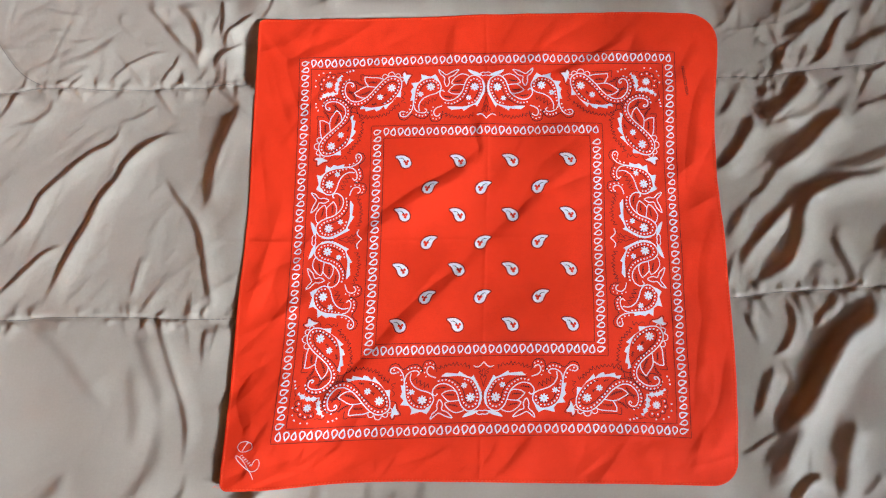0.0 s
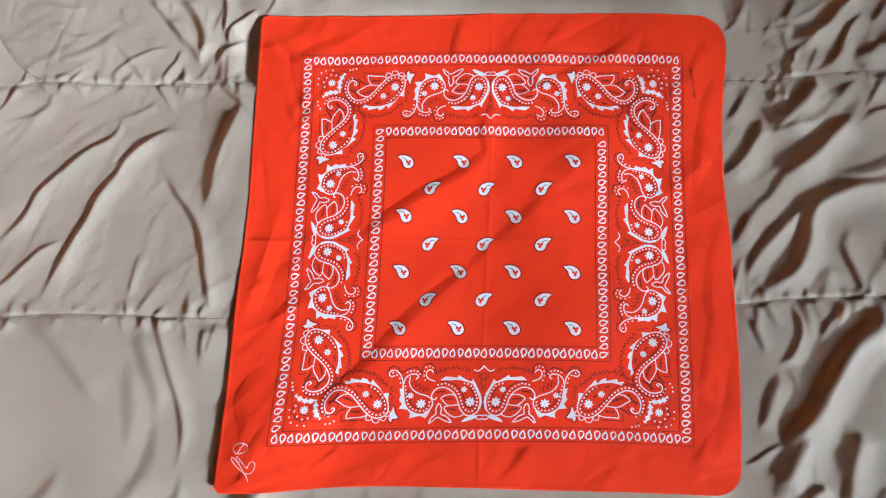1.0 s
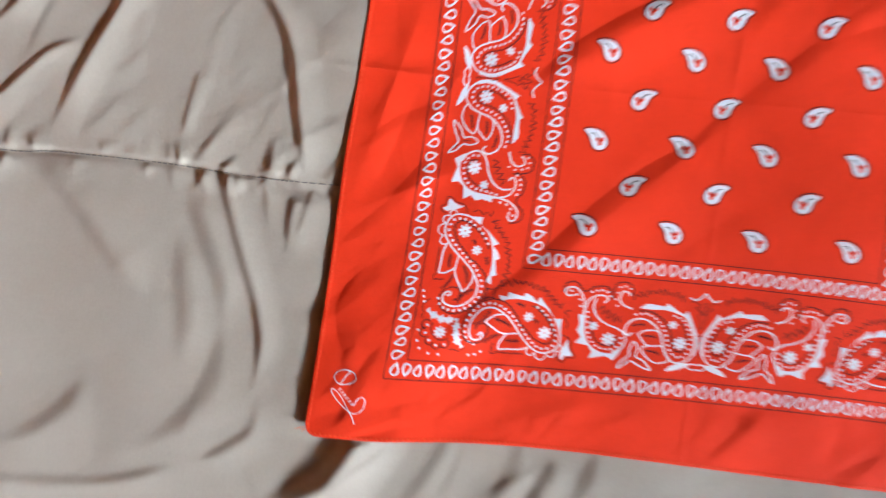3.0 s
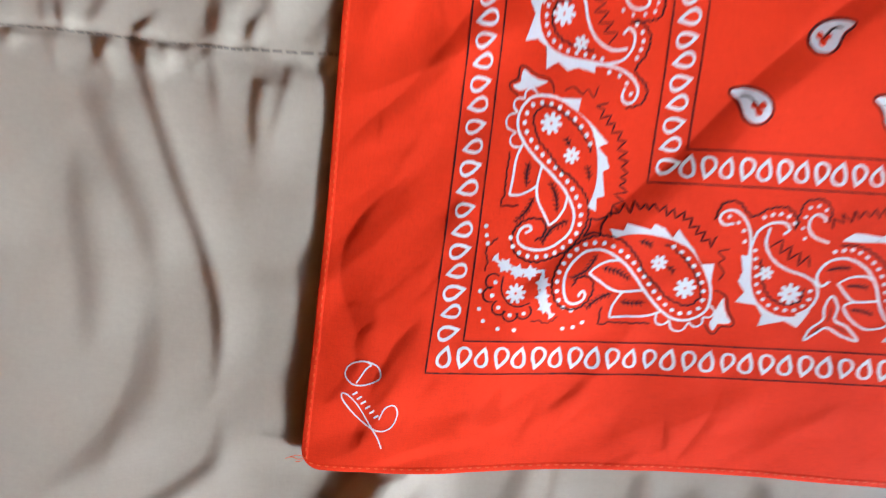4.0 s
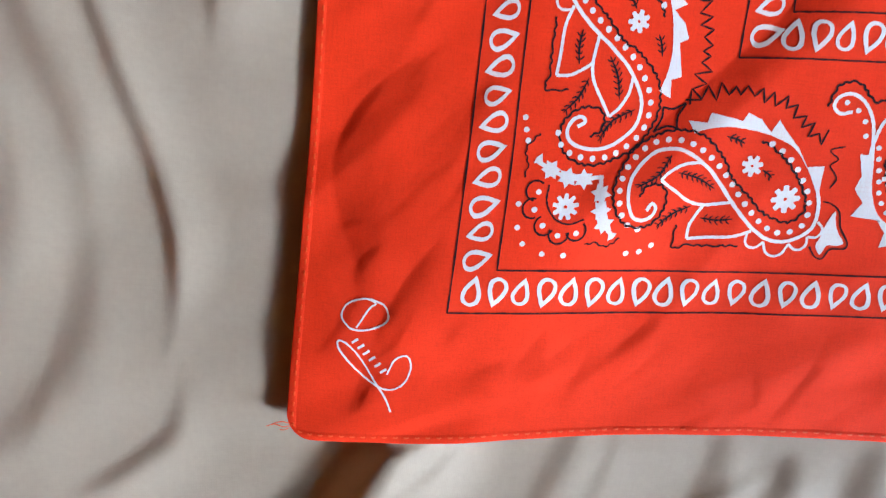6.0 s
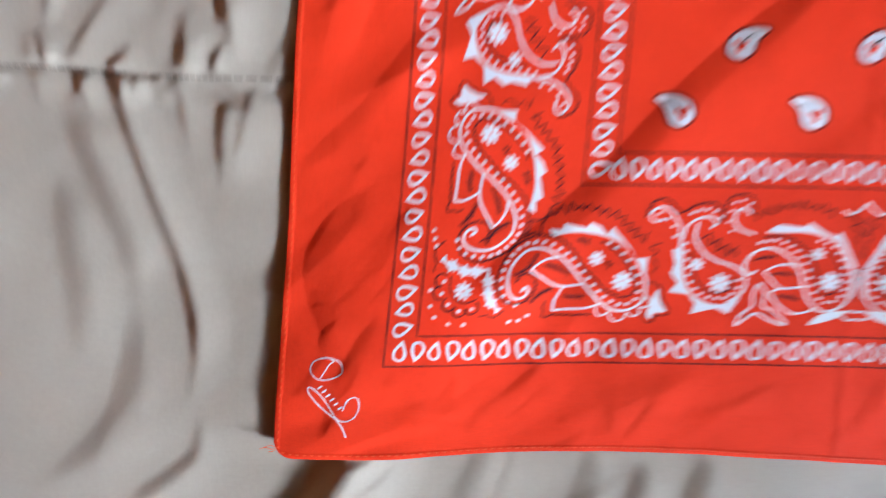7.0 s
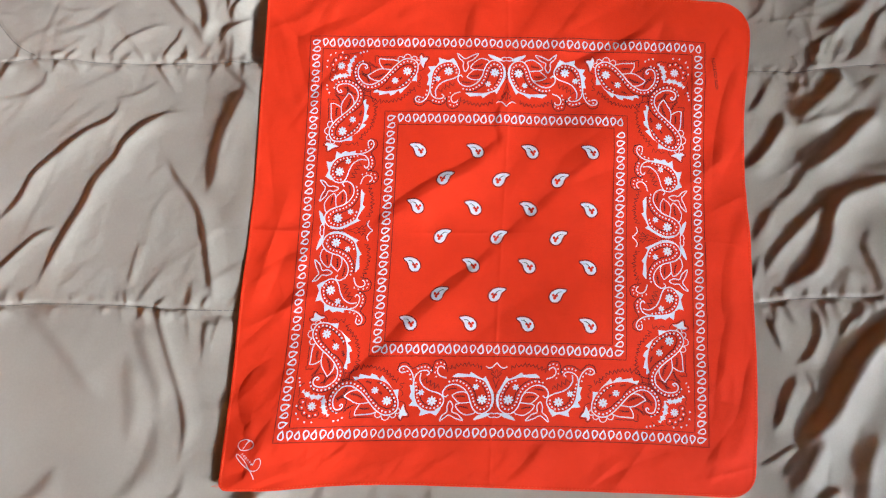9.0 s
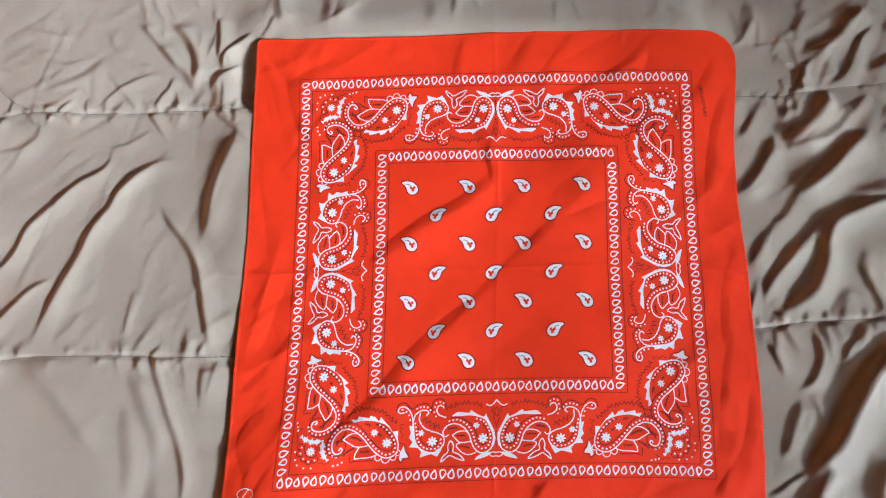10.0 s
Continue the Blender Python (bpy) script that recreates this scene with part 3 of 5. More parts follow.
    roll(X, Y, Z, [(-301, -109), (-302, -122), (-301, -134), (-302, -145)], 6.5, 0.6, (0.1, 0.5), 2.2)
    roll(X, Y, Z, [(-367, -97), (-364, -106), (-360, -118)], 5, 0.5, (0.05, 0.7), 1.2)
    roll(X, Y, Z, [(-322, -97), (-319, -112), (-315, -132)], 5.5, 0.45, (0.05, 0.7), 1.2)
    roll(X, Y, Z, [(-388, -97), (-386, -106), (-381, -116)], 4.5, 0.35, (0.05, 0.7), 1.2)
    roll(X, Y, Z, [(-308, -249), (-312, -269), (-327, -283), (-344, -295)], 9, 0.4, (0.4, 0.3))
    roll(X, Y, Z, [(-376, -143), (-371, -172), (-367, -196), (-368, -229)], 16, 0.25, (0.3, 0.4))
    roll(X, Y, Z, [(-430, -250), (-450, -275), (-480, -296)], 14, 0.25, (0.3, 0.4))
    roll(X, Y, Z, [(-314, 293), (-311, 270), (-311, 240)], 5, 1.0)
    roll(X, Y, Z, [(-275, 273), (-292, 260), (-303, 248), (-306, 237), (-305, 225)], 4.6, 1.3)
    roll(X, Y, Z, [(-286, 237), (-295, 228), (-306, 221), (-313, 212), (-318, 201)], 4, 1.3)
    roll(X, Y, Z, [(-300, 243), (-298, 237), (-295, 231)], 2.4, 1)
    roll(X, Y, Z, [(-303, 213), (-302, 192), (-307, 172)], 2.1, 0.6)
    roll(X, Y, Z, [(-250, 292), (-257, 276), (-264, 267)], 4.9, 0.7)
    roll(X, Y, Z, [(-342, 174), (-349, 178), (-357, 183)], 3.0, 0.7)
    roll(X, Y, Z, [(-324, 186), (-322, 178), (-320, 169)], 2.4, 0.8)
    roll(X, Y, Z, [(-222, -228), (-239, -260), (-252, -284), (-264, -300), (-300, -320)], 17, 1.0, (0.3, 0.4))
    roll(X, Y, Z, [(-212, -266), (-224, -279), (-238, -290), (-256, -310)], 3, 0.6, (0.3, 0.4), 3.0)
    roll(X, Y, Z, [(-360, -300), (-420, -318), (-500, -322)], 8, 0.4)
    # folds beyond the print's text
    roll(X, Y, Z, [(440, 315), (422, 299), (407, 279), (389, 268), (369, 258)], 12.2, 1)
    roll(X, Y, Z, [(454, 292), (436, 276), (424, 256), (418, 240), (407, 226), (390, 216)], 7.3, 1)
    roll(X, Y, Z, [(317, 311), (308, 294), (301, 282), (288, 270)], 7.3, 0.5)
    roll(X, Y, Z, [(377, 313), (367, 297), (346, 279)], 8.5, 0.4)
    roll(X, Y, Z, [(289, 262), (309, 269), (342, 273), (386, 277)], 2.4, 0.9)
    roll(X, Y, Z, [(487, 317), (472, 293), (466, 281)], 8.5, 0.9)
    roll(X, Y, Z, [(511, 286), (499, 270), (478, 258), (454, 241), (439, 233)], 13.4, 0.7)
    roll(X, Y, Z, [(368, 244), (365, 231), (369, 220)], 4.3, 0.6)
    roll(X, Y, Z, [(339, 255), (348, 248), (358, 248)], 6.1, 0.4)
    roll(X, Y, Z, [(391, 241), (397, 236), (404, 231)], 3.0, 0.5)
    roll(X, Y, Z, [(339, 224), (342, 217), (344, 211)], 3.0, 0.8)
    roll(X, Y, Z, [(385, 206), (376, 190), (363, 175), (350, 163), (336, 152)], 15.9, 1)
    roll(X, Y, Z, [(489, 223), (472, 211), (458, 208)], 4.9, 1)
    roll(X, Y, Z, [(495, 182), (477, 174), (458, 166), (443, 162)], 4.9, 0.8)
    roll(X, Y, Z, [(435, 203), (411, 183), (394, 164), (364, 149), (342, 141)], 11.0, 0.5)
    roll(X, Y, Z, [(323, 155), (316, 140), (305, 122), (296, 109), (282, 93), (272, 85)], 9.8, 1)
    roll(X, Y, Z, [(313, 199), (305, 184), (296, 169), (288, 158)], 8.5, 0.4)
    roll(X, Y, Z, [(425, 158), (406, 146), (390, 131), (374, 113), (355, 99), (340, 88)], 14.6, 0.8)
    roll(X, Y, Z, [(340, 88), (327, 70), (312, 52), (297, 35), (284, 11), (279, -9)], 9.8, 0.35)
    roll(X, Y, Z, [(485, 116), (456, 104), (427, 93), (402, 89)], 14.6, 0.5)
    roll(X, Y, Z, [(475, 91), (446, 79), (417, 75), (388, 64), (370, 53), (359, 33), (355, 12), (347, -8), (337, -24), (315, -41), (294, -57)], 13.4, 1)
    roll(X, Y, Z, [(360, 53), (344, 36), (322, 15), (306, -2), (295, -18), (288, -38)], 9.2, 0.8)
    roll(X, Y, Z, [(403, 20), (397, 0), (401, -20), (409, -40), (414, -50)], 9.8, 0.4)
    roll(X, Y, Z, [(375, -27), (370, -40), (367, -52)], 11.0, 0.4)
    roll(X, Y, Z, [(469, 11), (457, -6), (448, -20)], 12.2, 0.5)
    roll(X, Y, Z, [(386, -60), (381, -73), (369, -85), (361, -101)], 6.1, 0.8)
    roll(X, Y, Z, [(427, -59), (421, -72), (409, -88), (387, -104), (370, -129), (354, -154), (339, -178), (320, -199), (310, -211)], 18.3, 1)
    roll(X, Y, Z, [(336, -67), (340, -89), (336, -105), (328, -120), (313, -131)], 6.1, 0.9)
    roll(X, Y, Z, [(290, -86), (296, -102), (301, -117)], 6.1, 0.5)
    roll(X, Y, Z, [(312, -142), (302, -163), (295, -181), (289, -196)], 8.5, 0.6)
    roll(X, Y, Z, [(310, -211), (296, -219), (283, -228), (270, -234)], 3.7, 0.8)
    roll(X, Y, Z, [(330, -208), (320, -225), (305, -248)], 12.2, 0.5)
    roll(X, Y, Z, [(346, -253), (332, -261), (320, -278)], 8.5, 1)
    roll(X, Y, Z, [(387, -199), (376, -225), (371, -249), (365, -278)], 12.2, 0.7)
    roll(X, Y, Z, [(427, -260), (418, -269), (412, -277)], 7.3, 0.5)
    roll(X, Y, Z, [(330, -145), (332, -155), (335, -167)], 3.7, 0.4)
    roll(X, Y, Z, [(443, 188), (418, 158), (394, 136), (379, 121), (363, 107), (345, 92), (322, 71)], 13, 0.42)
    roll(X, Y, Z, [(304, 193), (295, 170), (281, 152)], 8, 0.3)
    roll(X, Y, Z, [(386, 154), (354, 146), (330, 140)], 6, 0.4)
    roll(X, Y, Z, [(342, 85), (324, 61), (306, 52)], 7, 0.35)
    roll(X, Y, Z, [(396, -2), (405, -29), (410, -51)], 8, 0.35)
    roll(X, Y, Z, [(369, -29), (363, -40), (357, -50)], 8, 0.35)
    roll(X, Y, Z, [(464, 15), (456, 2), (449, -12)], 9, 0.5)
    roll(X, Y, Z, [(439, 205), (409, 190), (391, 174)], 5, 0.4)
    roll(X, Y, Z, [(324, -136), (329, -150), (331, -171)], 4, 0.45)
    roll(X, Y, Z, [(288, -78), (293, -98), (299, -112)], 5, 0.35)
    roll(X, Y, Z, [(409, -254), (400, -264), (390, -273)], 7, 0.4)
    roll(X, Y, Z, [(377, -193), (371, -219), (366, -239)], 12, 0.3)
    roll(X, Y, Z, [(323, -196), (308, -231), (298, -265)], 17, 0.35)
    roll(X, Y, Z, [(478, 105), (450, 93), (425, 85)], 8, 0.35)
    roll(X, Y, Z, [(339, 254), (344, 248), (348, 243)], 5, 0.5)
    roll(X, Y, Z, [(362, 239), (363, 232), (364, 224)], 5, 0.5)
    roll(X, Y, Z, [(394, 244), (390, 236), (385, 228)], 5, 0.4)
    roll(X, Y, Z, [(464, 253), (454, 245), (443, 237)], 9, 0.35)
    roll(X, Y, Z, [(482, 254), (486, 246), (490, 239)], 8, 0.4)
    # folds that come out from under the lower hem
    roll(X, Y, Z, [(-176, -262), (-185, -284), (-200, -310)], 12, 0.22, (0.2, 0.3))
    roll(X, Y, Z, [(-160, -262), (-168, -288), (-178, -306)], 6, 0.15, (0.2, 0.3))
    roll(X, Y, Z, [(-122, -262), (-130, -288), (-150, -320)], 12, 0.24, (0.2, 0.3))
    roll(X, Y, Z, [(-98, -272), (-108, -292), (-128, -322)], 13, 0.36, (0.2, 0.3))
    roll(X, Y, Z, [(-68, -264), (-77, -288), (-96, -318)], 12, 0.24, (0.2, 0.3))
    # folds above the top hem
    fold(X, Y, Z, [(-250, 330), (-246, 300), (-240, 278)], 3.2, 4.9, 14)
    fold(X, Y, Z, [(-200, 340), (-190, 310), (-196, 282)], 2.6, 5.9, 17)
    fold(X, Y, Z, [(-90, 345), (-70, 312), (-76, 286)], 1.9, 6.9, 21)
    fold(X, Y, Z, [(180, 340), (210, 320), (230, 290)], 1.9, 6.9, 21)
    fold(X, Y, Z, [(318, 330), (306, 306), (298, 280)], 2.6, 5.9, 15)
    # the many lesser wrinkles, running with the pull of the satin in each part
    r = np.random.RandomState(77)
    for where, count, tall in (("beyond", 46, 0.7), ("crowded", 50, 0.9), ("mark", 40, 0.45), ("low", 12, 0.3), ("knot", 40, 0.75), ("above", 30, 0.8), ("below", 24, 0.5)):
        for _ in range(count):
            if where == "beyond":
                x, y, a = r.uniform(285, 540), r.uniform(-330, 350), r.normal(0.9, 0.3)
            elif where == "crowded":
                x, y, a = r.uniform(290, 540), r.uniform(130, 350), r.normal(0.85, 0.45)
            elif where == "mark":
                x, y, a = r.uniform(-610, -285), r.uniform(-85, 165), r.normal(0.95, 0.22)
            elif where == "low":
                x, y, a = r.uniform(-610, -285), r.uniform(-330, -105), r.normal(-1.1, 0.2)
            elif where == "knot":
                x, y = r.uniform(-560, -275), r.uniform(188, 360)
                a = math.atan2(208 - y, -322 - x) + r.normal(0, 0.25)
            elif where == "above":
                x, y, a = r.uniform(-270, 300), r.uniform(290, 370), r.normal(1.2, 0.35)
            else:
                x, y, a = r.uniform(-270, 300), r.uniform(-345, -285), r.normal(0.8, 0.4)
            l = r.choice((10, 16, 26, 44)) * r.uniform(0.7, 1.2)
            c, s_ = math.cos(a) * l, math.sin(a) * l
            b = r.normal(0, 0.12) * l
            roll(X, Y, Z, [(x - c, y - s_), (x - b * s_ / l, y + b * c / l), (x + c, y + s_)], r.uniform(1.8, 3.6) + l * 0.1, tall * r.uniform(0.2, 0.65), (0.45, 0.45))
    Z = soften(Z, 2)
    # it lies close under the hem but for the lower part of the marked side
    edge = outline(np.full(181, -1.0), np.linspace(-1, 1, 181))
    at = lie(edge)
    ex = np.interp(gy, at[:, 1], at[:, 0])
    lies = np.array([np.interp(ex[k] - 3, gx, Z[k]) for k in range(len(gy))])
    gap = (2.9 + 1.9 * smooth01((-160 - gy) / 50) + 0.45 * ripple(gy, 91, (47, 83))) * (1 - 0.7 * smooth01((gy + 95) / 90))
    lift = (np.interp(gy, at[:, 1], height(edge)) - gap - lies) * smooth01((275 - np.abs(gy)) / 22)
    Z += lift[:, None] * np.exp(-(((X - ex[:, None]) / np.where(X < ex[:, None], 48, 20)) ** 2))
    Z -= 8.5 * np.exp(-(np.abs((X + 275 + 0.08 * (Y - 220)) / 16) ** 2.6)) * smooth01((Y - 170) / 24) * smooth01((276 - Y) / 40)
    edge = outline(np.linspace(-1, 1, 181), np.full(181, 1.0))
    at = lie(edge)
    ey = np.interp(gx, at[:, 0], at[:, 1])
    lies = np.array([np.interp(ey[k] + 3, gy, Z[:, k]) for k in range(len(gx))])
    lift = (np.interp(gx, at[:, 0], height(edge)) - 0.15 - lies) * smooth01((262 - np.abs(gx)) / 30)
    Z += lift[None, :] * np.exp(-(((Y - ey[None, :]) / 40) ** 2))
    # it gives way under the bandana
    q = unlie(np.stack([np.clip(X, -295, 295), np.clip(Y, -295, 295)], -1))
    inside = np.minimum(np.minimum(275 - np.abs(q[..., 0]), 272 - np.abs(q[..., 1])), np.minimum(275 - np.abs(X), 275 - np.abs(Y)))
    m = smooth01((inside + 3) / 6)
    Z = Z * (1 - m) + np.minimum(Z, height(q) - 1.2) * m
    # and hangs down to the floor at its rim
    rim = np.minimum(960 - np.abs(X), 780 - np.abs(Y))
    Z -= 60 * (1 - smooth01(rim / 70)) ** 1.5
    Z = np.maximum(Z, -73.5)
    top = grid_object("quilted_cover", np.stack([X, Y, Z], -1) / 1000, satin, thing)
    # stitches sunk in the seams
    for name in ("lower", "upper", "curved"):
        line = spline(seams[name], 1.0)
        line = line[(np.abs(line[:, 0]) < 620) & (np.abs(line[:, 1]) < 360)]
        verts, faces = [], []
        for i in range(0, len(line) - 4, 4):
            a, b = line[i], line[i + 3]
            ia = [np.clip(np.searchsorted(gx, p[0]), 1, len(gx) - 1) for p in (a, b)]
            ib = [np.clip(np.searchsorted(gy, p[1]), 1, len(gy) - 1) for p in (a, b)]
            za, zb = (Z[ib[k], ia[k]] + 0.3 for k in (0, 1))
            t = (b - a) / (np.linalg.norm(b - a) + 1e-9)
            w = 0.45 * np.array((-t[1], t[0]))
            base = len(verts)
            for p, z in ((a, za), (b, zb)):
                verts += [(*(p + w), z - 0.3), (*(p + 0.4 * w), z + 0.1), (*(p - 0.4 * w), z + 0.1), (*(p - w), z - 0.3)]
            faces += [(base + k, base + k + 1, base + k + 5, base + k + 4) for k in range(3)]
        tagged(mesh_object("stitching", np.array(verts) / 1000, faces, seam_thread, thing, "dark taupe thread stitches"), kind="stuff")
    return thing


comforter()


# ---- the bandana ----
bandana = tagged(new("bandana"), "red cotton bandana with white and black paisley print", "bandana")


def cloth():
    n = 720
    a, b = np.meshgrid(np.linspace(-1, 1, n), np.linspace(-1, 1, n))
    grid_object("cloth", laid(outline(a, b), 0.0), red_cotton, bandana)
    # the underside, a thread's thickness below
    a, b = np.meshgrid(np.linspace(1, -1, 181), np.linspace(-1, 1, 181))
    grid_object("underside", laid(outline(a, b), -0.45), red_cotton, bandana)
    # the narrow rolled hem round the edge, doubled over
    s = np.linspace(-1, 1, 260)
    one = np.ones_like(s)
    for name, (ha, hb) in {"left": (-one, s), "right": (one, s), "low": (s, -one), "top": (s, one)}.items():
        rows = []
        for inset, lift in ((-0.0006, -0.5), (-0.0006, 0.02), (0.001, 0.14), (0.006, 0.18), (0.0105, 0.14), (0.0125, -0.05)):
            k = 1 - inset
            rows.append(laid(outline(ha * k, hb * k), lift))
        hem = grid_object("hem", np.array(rows), red_cotton, bandana)
    # its running stitches
    verts, faces = [], []
    for ha, hb in ((-one, s), (one, s), (s, -one), (s, one)):
        line = outline(ha * 0.9922, hb * 0.9922)
        step = np.r_[0, np.cumsum(np.linalg.norm(np.diff(line, axis=0), axis=1))]
        for at in np.arange(1.0, step[-1] - 3, 3.9):
            e = np.array([[np.interp(at + o, step, line[:, k]) for k in (0, 1)] for o in (0, 1.1, 2.2)])
            t = (e[2] - e[0]) / (np.linalg.norm(e[2] - e[0]) + 1e-9)
            w = 0.36 * np.array((-t[1], t[0]))
            base = len(verts)
            for p, lift in zip(e, (0.12, 0.5, 0.12)):
                verts += [tuple(v) for v in laid(np.array([p - w, p, p + w]), lift) + np.array([[0, 0, -0.0001], [0, 0, 0.0], [0, 0, -0.0001]])]
            faces += [(base + 3 * r + k, base + 3 * r + k + 1, base + 3 * r + k + 4, base + 3 * r + k + 3) for r in (0, 1) for k in (0, 1)]
    tagged(mesh_object("stitching", verts, faces, red_thread, bandana, "orange-red hem stitches"), kind="stuff")


cloth()

INK = 0.12
BLEED = 0.07


class Ink:
    """Gathers printed shapes in the cloth's coordinates, to be laid on it as one piece."""

    def __init__(self, turn=lambda q: q, lift=INK):
        self.verts, self.faces, self.strokes, self.turn, self.lift = [], [], [], turn, lift

    def add(self, points, faces):
        base = len(self.verts)
        self.strokes.append((base, len(self.faces)))
        self.verts += [tuple(p) for p in points]
        self.faces += [tuple(base + k for k in f) for f in faces]
        return self

    def line(self, pts, width, ends=1.0):
        """A stroke of a width along places, drawn to a point at its ends where ends is 0."""
        p = np.asarray(pts, float)
        t = np.gradient(p, axis=0)
        t /= np.linalg.norm(t, axis=1, keepdims=True) + 1e-9
        w = np.full(len(p), width / 2)
        if ends < 1:
            k = np.minimum(np.arange(len(p)), np.arange(len(p))[::-1]) / max(1, len(p) * 0.25)
            w *= ends + (1 - ends) * np.minimum(1, k)
        side = np.stack([-t[:, 1], t[:, 0]], -1) * w[:, None]
        n = len(p)
        return self.add(np.vstack([p + side, p - side]), [(i, i + 1, n + i + 1, n + i) for i in range(n - 1)])

    def ring(self, pts, width):
        p = np.asarray(pts, float)
        p = np.vstack([p, p[:2]])
        return self.line(p, width)

    def strip(self, one, other):
        """The area between two lines of as many places."""
        n = len(one)
        mid = (np.asarray(one) + np.asarray(other)) / 2
        return self.add(np.vstack([one, mid, other]), [(i, i + 1, n + i + 1, n + i) for i in range(n - 1)] + [(n + i, n + i + 1, 2 * n + i + 1, 2 * n + i) for i in range(n - 1)])

    def blob(self, rim, middle=None):
        """An area filled from its middle."""
        p = np.asarray(rim, float)
        c = p.mean(0) if middle is None else np.asarray(middle, float)
        n = len(p)
        rounds = max(2, int(np.ceil(np.linalg.norm(p - c, axis=1).max() / 1.3)))
        rings = [c + (p - c) * (1 - r / rounds) for r in range(rounds)]
        f = [(r * n + i, r * n + (i + 1) % n, (r + 1) * n + (i + 1) % n, (r + 1) * n + i) for r in range(rounds - 1) for i in range(n)]
        f += [((rounds - 1) * n + i, (rounds - 1) * n + (i + 1) % n, rounds * n) for i in range(n)]
        return self.add(np.vstack([*rings, c]), f)

    def dot(self, c, r):
        a = np.linspace(0, 2 * np.pi, 9)[:-1]
        p = np.asarray(c) + r * np.stack([np.cos(a), np.sin(a)], -1) * (1, 0.94)
        return self.add(p, [tuple(range(8))])

    def done(self, name, mat, parent, label=""):
        q = self.turn(np.array(self.verts))
        # the print's edge is never quite clean on the weave
        wob = lambda p, k: np.sin(p[:, 0] * 3.1 + k) * np.sin(p[:, 1] * 2.7 + 2 * k) + 0.7 * np.sin(p[:, 0] * 5.9 - p[:, 1] * 4.3 + k)
        q = q + BLEED * np.stack([wob(q, 0.3), wob(q, 1.9)], -1)
        if name != "dark_outline":
            return mesh_object(name, laid(q, self.lift), self.faces, mat, parent, label)
        first = None
        for (v, f), (v2, f2) in zip(self.strokes, self.strokes[1:] + [(len(self.verts), len(self.faces))]):
            ob = mesh_object(name, laid(q[v:v2], self.lift), [tuple(k - v for k in face) for face in self.faces[f:f2]], mat, parent, label)
            first = first or ob
        return first


def side(k, mirror):
    """Carries a drawing made along the lower border (s along it, d inwards from its outer line) to border k, mirrored or not."""
    c, s = ((1, 0), (0, 1), (-1, 0), (0, -1))[k]

    def turn(p):
        x, y = (-p[:, 0] if mirror else p[:, 0]), p[:, 1] - 220
        return np.stack([c * x - s * y, s * x + c * y], -1)

    return turn


def offset(p, d):
    t = np.gradient(p, axis=0)
    t /= np.linalg.norm(t, axis=1, keepdims=True) + 1e-9
    return p + np.stack([-t[:, 1], t[:, 0]], -1) * d


def spaced(p, step, first=0.0, last=0.0):
    s = np.r_[0, np.cumsum(np.linalg.norm(np.diff(p, axis=0), axis=1))]
    at = np.arange(first, s[-1] - last, step)
    return np.stack([np.interp(at, s, p[:, k]) for k in (0, 1)], -1)


def flower(turn, c, r, petals, parent, spin=0.2, lift=INK + 0.04):
    ink = Ink(turn, lift)
    a = np.linspace(0, 2 * np.pi, petals * 8, endpoint=False)
    f = 0.5 + 0.5 * np.cos(petals * a)
    rad = r * (0.62 + 0.38 * smooth01(f * 1.5))
    ink.blob(np.asarray(c) + np.stack([np.cos(a + spin), np.sin(a + spin)], -1) * rad[:, None], c)
    ob = ink.done("flower", white_ink, parent)
    Ink(turn, lift + 0.06).dot(c, r * 0.13).done("flower_eye", red_cotton, ob, "red dot in the flower's middle")
    return ob


def sprig(ink, a, b, bend=1.2, size=2.0, step=1.9):
    """A fern-like twig from a to b."""
    a, b = np.asarray(a, float), np.asarray(b, float)
    t = (b - a) / np.linalg.norm(b - a)
    n = np.array((-t[1], t[0]))
    spine = spline([a, (a + b) / 2 + n * bend, b], 1.0)
    ink.line(spine, 0.7, 0.5)
    for i, p in enumerate(spaced(spine, step, 1.2, 0.6)):
        for sgn in (1, -1):
            l = size * (0.75 + 0.35 * ((i * 7 + (sgn > 0) * 3) % 5) / 5)
            ink.line([p, p + (t * 0.55 + n * sgn * 0.85) * l * 0.55, p + (t * 0.75 + n * sgn * 0.8) * l], 0.52, 0.6)


def zigzag(ink, path, amp, step, width=0.75, seed=1):
    r = np.random.RandomState(seed)
    base = spline(path, 0.5)
    p = spaced(base, step / 2)
    t = np.gradient(p, axis=0)
    t /= np.linalg.norm(t, axis=1, keepdims=True) + 1e-9
    n = np.stack([-t[:, 1], t[:, 0]], -1)
    sgn = np.where(np.arange(len(p)) % 2, 1, -1) * r.uniform(0.45, 1.3, len(p))
    q = p + n * (sgn * amp)[:, None] + t * r.uniform(-0.55, 0.55, (len(p), 1))
    fine = np.vstack([np.linspace(x, y, 3, endpoint=False) for x, y in zip(q[:-1], q[1:])] + [q[-1:]])
    ink.line(fine, width)


def wavy(ink, path, width=0.75, amp=0.32, step=3.0, close=False):
    p = spaced(spline(path, 0.4, close), 0.55)
    s = np.arange(len(p)) * 0.55
    ink.line(offset(p, (amp * np.sin(2 * np.pi * s / step + np.sin(s * 0.7)))[:, None]), width)


